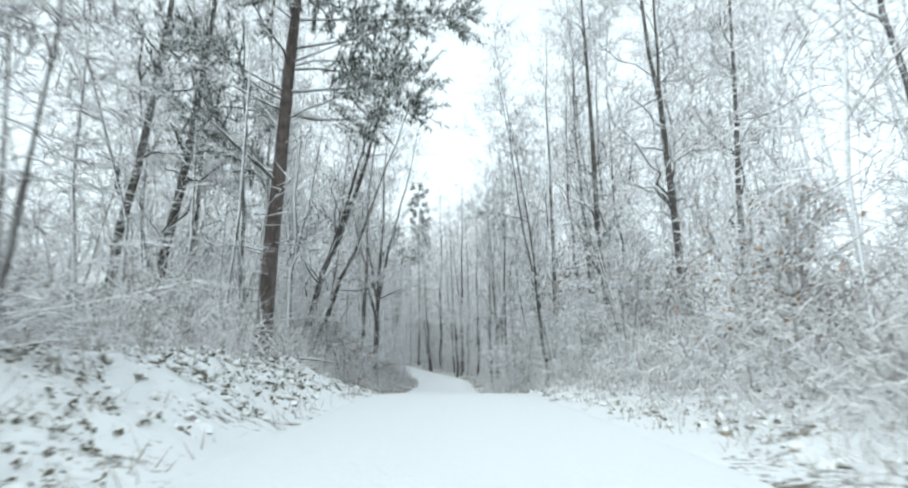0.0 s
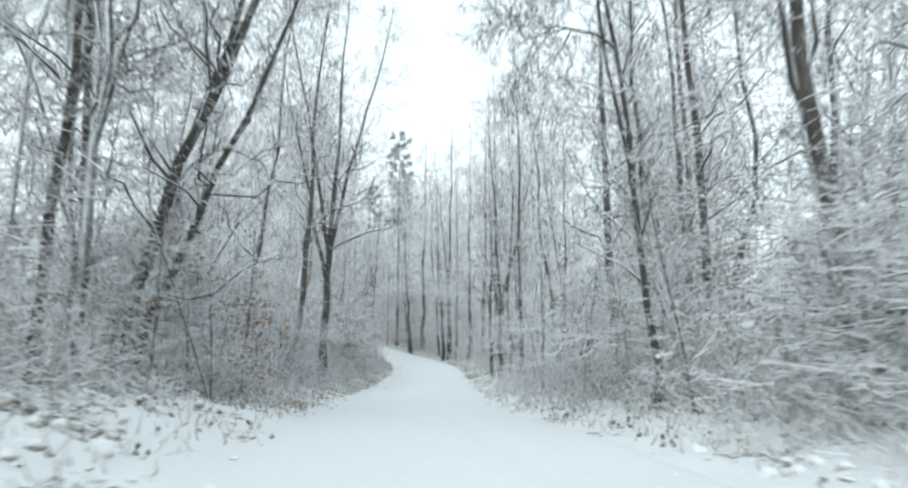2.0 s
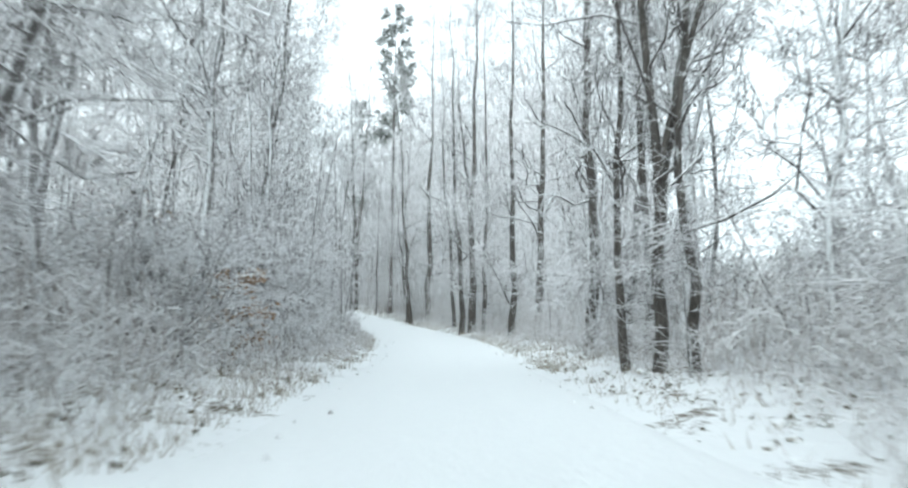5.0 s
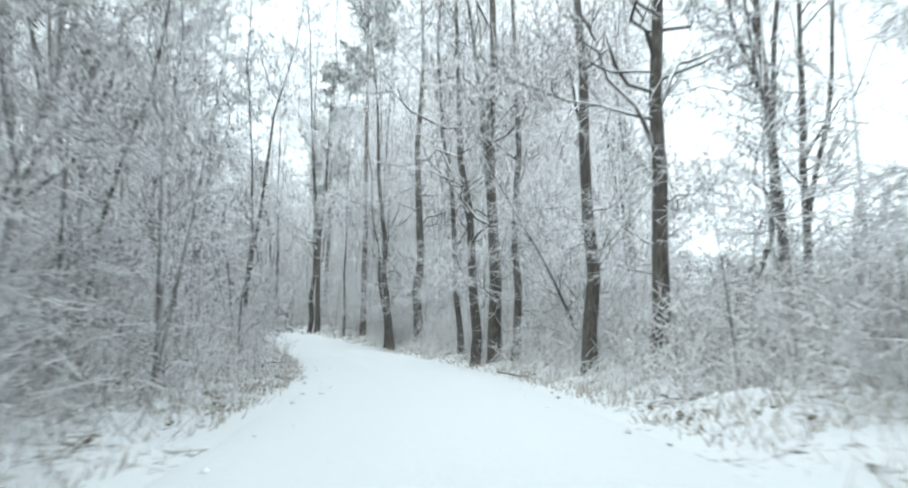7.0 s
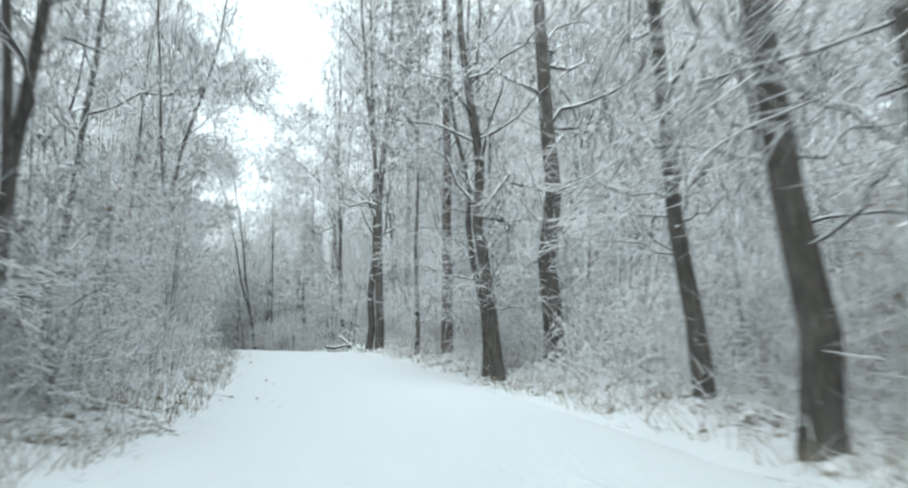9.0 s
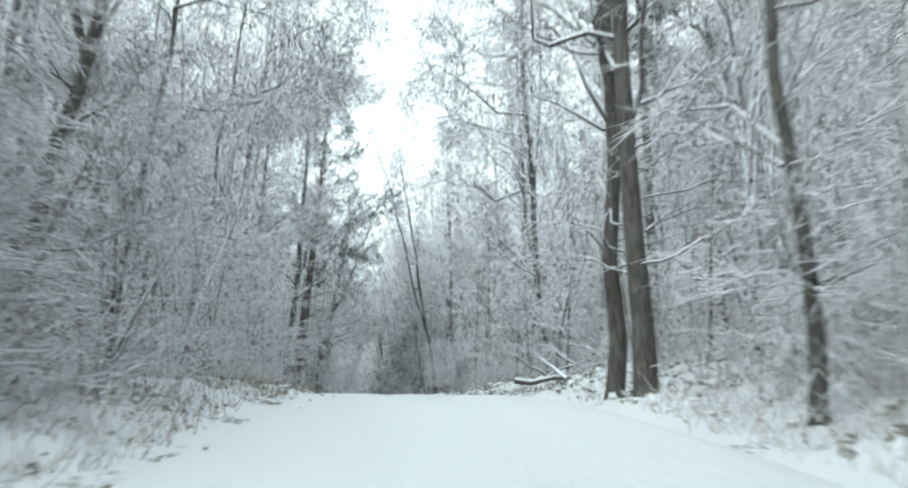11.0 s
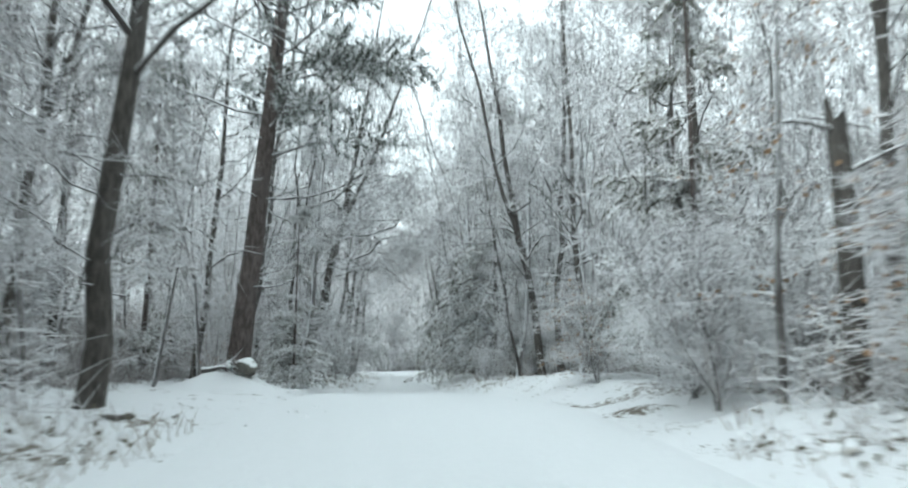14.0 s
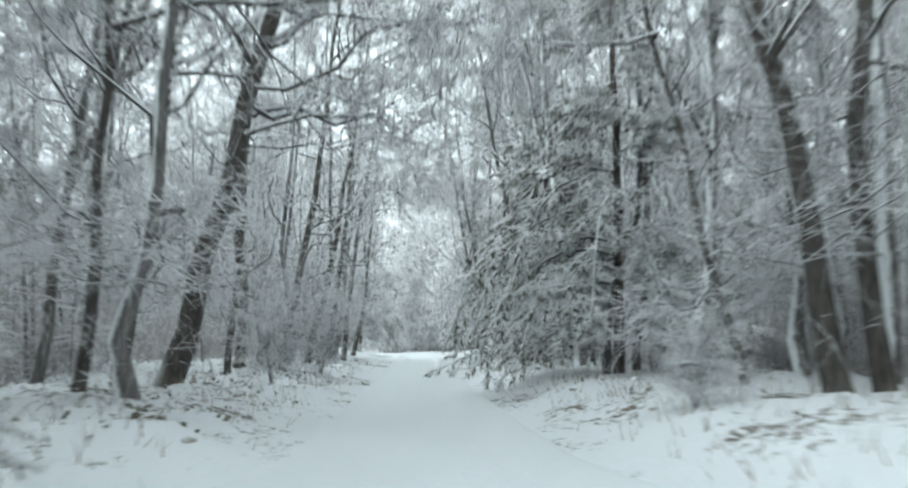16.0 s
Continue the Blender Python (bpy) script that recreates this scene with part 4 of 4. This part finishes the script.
def undergrowth():
    """Low stems, brush, withered fern and dead grass along the verges."""
    r = np.random.RandomState(31)
    for name, n, lo, hi, tall, rad, slant, mat, words, s_lo, s_hi, sides in (
        ("brush", 5000, 4.0, 26, (0.5, 2.2), 0.009, 0.3, M_BRUSH, "tangled leafless brush under snow on the forest floor", -3, 225, (-1, 1)),
        ("dead_grass", 18000, 2.75, 7.0, (0.08, 0.42), 0.01, 0.4, M_DEAD, "straw-brown dead grass poking through verge snow", -3, 225, (-1, 1)),
        ("dead_grass", 13000, 2.9, 8.5, (0.1, 0.5), 0.008, 0.4, M_DEAD, "tan dead grass thick on a sloping verge", 76, 134, (1, 1)),
        ("dead_grass", 15000, 2.9, 5.5, (0.1, 0.45), 0.008, 0.4, M_DEAD, "straw-coloured dead grass edging the ploughed snow", 38, 166, (-1, -1)),
        ("withered_fern", 6500, 3.0, 9.0, (0.06, 0.16), 0.006, 0.4, M_FERN, "withered fern and leaf clumps half buried in bank snow", -3, 225, (-1, 1)),
        ("withered_fern", 2100, 3.4, 10.0, (0.06, 0.2), 0.006, 0.4, M_FERN, "green-brown leaf clumps under snow on a high bank", 2, 26, (-1, -1)),
        ("withered_fern", 2600, 3.3, 8.5, (0.06, 0.2), 0.006, 0.4, M_FERN, "brown leaf clumps under snow on a roadside bank", 135, 162, (1, 1)),
    ):
        i = r.randint(np.searchsorted(STA, s_lo), np.searchsorted(STA, s_hi), n)
        d = (lo + (hi - lo) * r.uniform(size=n) ** 1.3) * r.choice(sides, n)
        x, y = LINE[i, 0] + TANG[i, 1] * d + r.normal(size=n) * 0.3, LINE[i, 1] - TANG[i, 0] * d + r.normal(size=n) * 0.3
        patch = lumps(x, y, 6, 41) + r.normal(size=n) * 0.5 > -0.4
        s, dd, _ = road_at(x, y)
        free = ((s < 168) | (s > 186) | (np.abs(dd) > 9)) & ((np.hypot(x + 33.0, y - 154.8) > 2.2) | (name != "brush"))
        if name == "withered_fern":
            free &= (s < 166) | (dd < 0) | (r.uniform(size=n) < 0.15)
        ok = patch & free & (np.abs(dd) > lo - 2.6 + np.interp(s, WIDTH[:, 0], WIDTH[:, 1]))
        x, y = x[ok], y[ok]
        z, n = land(x, y), ok.sum()
        h = r.uniform(*tall, n)
        P = np.empty((n, 3, 3))
        way = r.normal(size=(n, 2)) * slant
        for k, f in enumerate((0, 0.6, 1.0)):
            P[:, k, 0], P[:, k, 1], P[:, k, 2] = x + way[:, 0] * h * f**1.5, y + way[:, 1] * h * f**1.5, z - 0.04 + h * f * (1 - 0.15 * f)
        R = np.tile(rad * np.array([1, 0.8, 0.4]), (n, 1))
        if name == "brush":
            A, B = grow(r, P, R, 6, (0.8, 0.5), 2, (0.2, 1.0), (30, 75), 0.05, -0.05, 0.9, 0.6, flat=0.3, wob=0.1)
            C, D = grow(r, A, B, 2, (0.35, 0.25), 2, (0.2, 1.0), (30, 75), 0, 0, 0.9, 0.6, flat=0.3)
            parts = [tubes(P, R, 3), spikes(A, np.clip(B, 0.008, 0.01)), spikes(C, np.clip(D, 0.007, 0.009))]
        elif name == "dead_grass":
            parts = [spikes(P, R)]
        else:
            parts = [blades(r, P, 6, 0.085, 0.034, 0.1)]
        ob = mesh_object(name, *join(parts), mat, None, False)
        tagged(ob, words, name.replace("_", " "), kind="stuff")


undergrowth()


# ---- fallen wood ----


def fallen_wood(name, label, category, x, y, sticks, seed):
    """Dead wood lying on the ground: each stick as (foot x, y, z, tip x, y, z, radius) from its place."""
    r = np.random.RandomState(seed)
    heap = tagged(new(name), label, category)
    heap.location = (x, y, at_ground(x, y))
    for ax, ay, az, bx, by, bz, rad in sticks:
        t = np.linspace(0, 1, 6)[:, None]
        P = np.array([ax, ay, az]) * (1 - t) + np.array([bx, by, bz]) * t + r.normal(size=(6, 3)) * 0.05
        R = rad * (1 - 0.65 * t.T)
        bough = mesh_object("log" if rad > 0.07 else "branch", *tubes(P[None], R, 7), M_LIMB, heap)
        A, B = grow(r, P[None], R, 5, (0.9, 0.5), 2, (0.3, 1.0), (30, 70), 0.25, 0, 0.5, 0.4)
        ob = mesh_object("twig_spray", *spikes(A, np.clip(B, 0.008, 0.02)), M_TWIG, heap, False)
        ob.parent = bough
    return heap


fallen_wood("brush_pile", "heap of fallen branches under snow on the road bank", "brush pile", -13.4, 141.8,
            [(-1.2, -0.4, 0.15, 1.6, 0.5, 0.3, 0.1), (0.6, -1.0, 0.1, -0.9, 1.2, 0.9, 0.07), (1.4, 0.3, 0.1, -0.6, 0.4, 1.3, 0.06),
             (-1.0, 0.8, 0.1, 1.2, -0.4, 0.7, 0.05), (0.2, 0.2, 0.1, -1.4, -0.6, 0.9, 0.05)], 1)
fallen_wood("fallen_tree", "fallen tree with snow-lined limbs lying in brush", "fallen tree", -11.8, 144.0,
            [(1.5, 0.3, 0.1, -1.6, -0.3, 0.9, 0.13), (-0.6, 0, 0.5, -2.2, 0.3, 1.6, 0.06), (-0.8, -0.1, 0.6, -1.8, -1.1, 1.3, 0.05)], 2)
fallen_wood("fallen_log", "thin snow-topped log lying along the bank", "fallen log", -5.6, 25.0, [(-1.6, -0.2, 0.14, 1.6, 0.5, 0.1, 0.07)], 3)
fallen_wood("brush_pile", "low snowed-over heap of cut branches", "brush pile", -34.6, 157.6,
            [(-0.9, -0.3, 0.1, 0.9, 0.3, 0.3, 0.09), (0.7, -0.6, 0.1, -0.6, 0.6, 0.5, 0.07), (-0.3, 0.7, 0.1, 0.6, -0.5, 0.5, 0.06), (-0.8, 0.2, 0.3, 0.7, 0.1, 0.5, 0.07)], 4)
fallen_wood("fallen_branch", "broken dead branch lying on verge snow", "fallen branch", 1.6, 100.6, [(-0.9, -0.3, 0.06, 0.8, 0.5, 0.1, 0.035), (-0.4, 0.4, 0.06, 0.3, -0.4, 0.2, 0.025)], 5)
fallen_wood("fallen_branch", "bent snow-lined branch arching from the verge", "fallen branch", 6.2, 46.0, [(-0.8, -0.6, 0.9, 1.6, 0.6, 0.2, 0.04)], 6)


fallen_wood("fallen_log", "thin snow-topped log lying along a brushy road edge", "fallen log", -6.7, 102.6, [(0.5, -2.6, 0.1, -0.5, 2.6, 0.16, 0.075), (0.9, -2.2, 0.1, -0.6, -1.2, 0.25, 0.03)], 8)


def boulder(label, x, y, size, flat, seed, sink=0.3):
    """A weathered stone, lumpy and half buried."""
    bm = bmesh.new()
    bmesh.ops.create_icosphere(bm, subdivisions=3, radius=1.0)
    for v in bm.verts:
        p = v.co.copy()
        k = 1 + 0.28 * noise.noise(p * 1.3 + Vector((seed, 0, 0))) + 0.1 * noise.noise(p * 4 + Vector((0, seed, 0)))
        v.co = Vector((p.x * 1.15, p.y * 0.9, p.z * flat)) * k * size
    me = bpy.data.meshes.new("boulder")
    bm.to_mesh(me)
    bm.free()
    me.materials.append(M_BOULDER)
    me.polygons.foreach_set("use_smooth", [True] * len(me.polygons))
    ob = tagged(new("boulder", me), label, "boulder")
    ob.location = (x, y, at_ground(x, y) + size * flat * (1 - 2 * sink))
    return ob


boulder("rounded grey boulder capped with snow on the bank", -33.7, 155.9, 0.46, 0.75, 3, 0.1)
boulder("dark mossy boulder capped with snow at a pine's foot", -39.7, 169.4, 0.34, 0.8, 7, 0.15)
boulder("small flat stone bare of snow on the verge", -33.0, 159.1, 0.2, 0.5, 11)
boulder("low snow-dusted stone on the roadside bank", -31.2, 154.2, 0.18, 0.5, 15)


def broken_trunk(label, x, y, height, dbh, seed, stubs):
    """A dead trunk snapped off, with a splintered, snow-capped top and broken limbs. stubs: (height share, way x, way y, way z, length)."""
    r = np.random.RandomState(seed)
    snag = tagged(new("broken_trunk"), label, "dead tree", "forest trees")
    snag.location = (x, y, at_ground(x, y))
    k, sides = 9, 12
    t = np.linspace(0, 1, k)
    P = np.stack([0.05 * np.sin(3 * t), 0.04 * np.cos(4 * t), -0.3 + (height + 0.3) * t], 1)[None]
    R = (dbh / 2 * np.where(t < 0.05, 1.4, 1.05 - 0.25 * t))[None]
    V, F = tubes(P, R, sides)
    V = V.reshape(k, sides, 3)
    V[-1, :, 2] += r.uniform(-0.1, 0.35, sides) * min(1.0, height / 3)
    V = np.vstack([V.reshape(-1, 3), [[P[0, -1, 0], P[0, -1, 1], height - 0.08]]])
    F = F.tolist() + [((k - 1) * sides + j, (k - 1) * sides + (j + 1) % sides, k * sides) for j in range(sides)]
    mesh_object("trunk", V, F, M_BARK, snag)
    for share, wx, wy, wz, long in stubs:
        q = np.linspace(0, 1, 6)[:, None]
        B = np.array([0, 0, share * height]) + unit(np.array([wx, wy, wz])) * long * q + np.cumsum(r.normal(size=(6, 3)) * 0.05, 0) * (q > 0)
        bough = mesh_object("limb", *tubes(B[None], 0.05 * (1 - 0.7 * q.T), 6), M_LIMB, snag)
        A, C = grow(r, B[None], 0.04 * np.ones((1, 6)), 6, (0.7, 0.4), 2, (0.3, 1.0), (30, 70), 0.1, 0, 0.5, 0.4)
        mesh_object("twig_spray", *spikes(A, np.clip(C, 0.012, 0.018)), M_TWIG, bough, False)
    return snag


broken_trunk("dead trunk snapped off high with snow on broken limbs", -23.2, 163.9, 4.6, 0.38, 81, [(0.8, 0.9, 0.2, 0.5, 1.8), (0.93, -0.8, -0.4, 0.35, 1.2), (0.62, 0.6, -0.6, 0.2, 1.2)])
broken_trunk("short brown rotten stump in roadside brush", 5.3, 25.4, 0.6, 0.4, 83, [])


def dry_stalks():
    """Tall dry weed stalks on the verge past the bend."""
    r = np.random.RandomState(51)
    n = 520
    at = [beside(r.uniform(112, 134), r.uniform(4.2, 9.5)) for _ in range(n)] + [beside(r.uniform(96, 128), -r.uniform(4.0, 7.0)) for _ in range(200)]
    xy = np.array(at)
    h = r.uniform(0.5, 1.2, len(xy))
    P = np.empty((len(xy), 2, 3))
    P[:, 0, :2], P[:, 1, :2] = xy, xy + r.normal(size=xy.shape) * 0.1
    z = land(xy[:, 0], xy[:, 1])
    P[:, 0, 2], P[:, 1, 2] = z - 0.03, z + h
    ob = mesh_object("dry_stalks", *tubes(P, np.tile([0.008, 0.005], (len(xy), 1)), 3), M_LIMB, None, False)
    tagged(ob, "tall dry weed stalks standing in verge snow", "weeds", kind="stuff")


dry_stalks()
fallen_wood("brush_pile", "snow-capped heap of branches at a pine's foot", "brush pile", -40.3, 169.2,
            [(-0.8, -0.3, 0.1, 0.8, 0.3, 0.25, 0.1), (0.6, -0.6, 0.1, -0.5, 0.6, 0.45, 0.08), (-0.3, 0.6, 0.1, 0.5, -0.5, 0.4, 0.07)], 7)


def tussocks():
    """Snow-capped tussocks and leaf heaps that make the banks lumpy: stations, distances, count."""
    r = np.random.RandomState(63)
    turn = np.arange(7) * 2 * np.pi / 7
    for s_lo, s_hi, d_lo, d_hi, count, big, words in (
            (0, 28, -9.5, -3.2, 1700, 0.1, "lumpy snow-capped tussocks and leaf heaps on a high bank"),
            (132, 166, 3.2, 9.0, 1700, 0.11, "rough snow-capped clods and leaf heaps on a roadside bank"),
            (28, 132, 3.2, 8.0, 1100, 0.08, "small snow-capped tussocks along the verge"),
            (28, 166, -8.0, -3.3, 1100, 0.08, "small snowy tussocks scattered through verge grass"),
            (2, 28, 3.1, 7.0, 500, 0.09, "snow-capped tussocks among roadside brush"),
            (172, 215, -8.0, 8.0, 500, 0.07, "low snowy tussocks beside the narrow track")):
        at = np.array([beside(r.uniform(s_lo, s_hi), r.uniform(d_lo, d_hi)) for _ in range(count)])
        s, d, _ = road_at(at[:, 0], at[:, 1])
        ok = (np.abs(d) > np.interp(s, WIDTH[:, 0], WIDTH[:, 1]) + 0.35) & (lumps(at[:, 0], at[:, 1], 4, 44) + r.normal(size=count) * 0.4 > -0.35)
        ok &= (s < 168) | (s > 188)
        at = at[ok]
        n, z = len(at), land(at[:, 0], at[:, 1])
        wide = big * r.uniform(0.4, 1.0, n) ** 1.7 * 1.35
        high = wide * r.uniform(0.6, 1.2, n)
        V = np.empty((n, 22, 3))
        for k, (rise, out) in enumerate(((-0.3, 0.9), (0.45, 1.0), (0.85, 0.6))):
            reach = wide[:, None] * out * r.uniform(0.5, 1.35, (n, 7))
            V[:, k * 7 : k * 7 + 7, 0] = at[:, :1] + reach * np.cos(turn)
            V[:, k * 7 : k * 7 + 7, 1] = at[:, 1:] + reach * np.sin(turn)
            V[:, k * 7 : k * 7 + 7, 2] = (z + high * rise)[:, None] + 0.22 * high[:, None] * r.normal(size=(n, 7))
        V[:, 21, :2], V[:, 21, 2] = at, z + high
        side = [(k * 7 + j, k * 7 + (j + 1) % 7, k * 7 + 7 + (j + 1) % 7, k * 7 + 7 + j) for k in (0, 1) for j in range(7)]
        cap = [(14 + j, 14 + (j + 1) % 7, 21) for j in range(7)]
        F = [tuple(o + q for q in f) for o in range(0, 22 * n, 22) for f in side + cap]
        tagged(mesh_object("tussocks", V.reshape(-1, 3), F, M_TUSSOCK), words, "tussocks", kind="stuff")


tussocks()


def road_clods():
    """Frozen clods and bits of gravel thrown to the road's edges."""
    r = np.random.RandomState(61)
    V, F = [], []
    ball = np.array([(1, 0, 0), (0, 1, 0), (-1, 0, 0), (0, -1, 0), (0, 0, 1), (0, 0, -0.6)], float)
    side = [(0, 1, 4), (1, 2, 4), (2, 3, 4), (3, 0, 4), (1, 0, 5), (2, 1, 5), (3, 2, 5), (0, 3, 5)]
    for n in range(150):
        d = r.choice([-1, 1], p=[0.65, 0.35]) * r.uniform(1.9, 3.1)
        x, y = beside(r.uniform(20, 178), d)
        z = road_at(x, y)[2][0]
        V.append(ball * r.uniform(0.015, 0.06) * r.uniform(0.7, 1.3, (6, 3)) + (x, y, z + 0.0))
        F += [tuple(k + 6 * n for k in f) for f in side]
    ob = mesh_object("gravel_clods", np.vstack(V), F, M_STONE, None, False)
    tagged(ob, "dark frozen clods scattered along the road's edges", "gravel", kind="stuff")


road_clods()
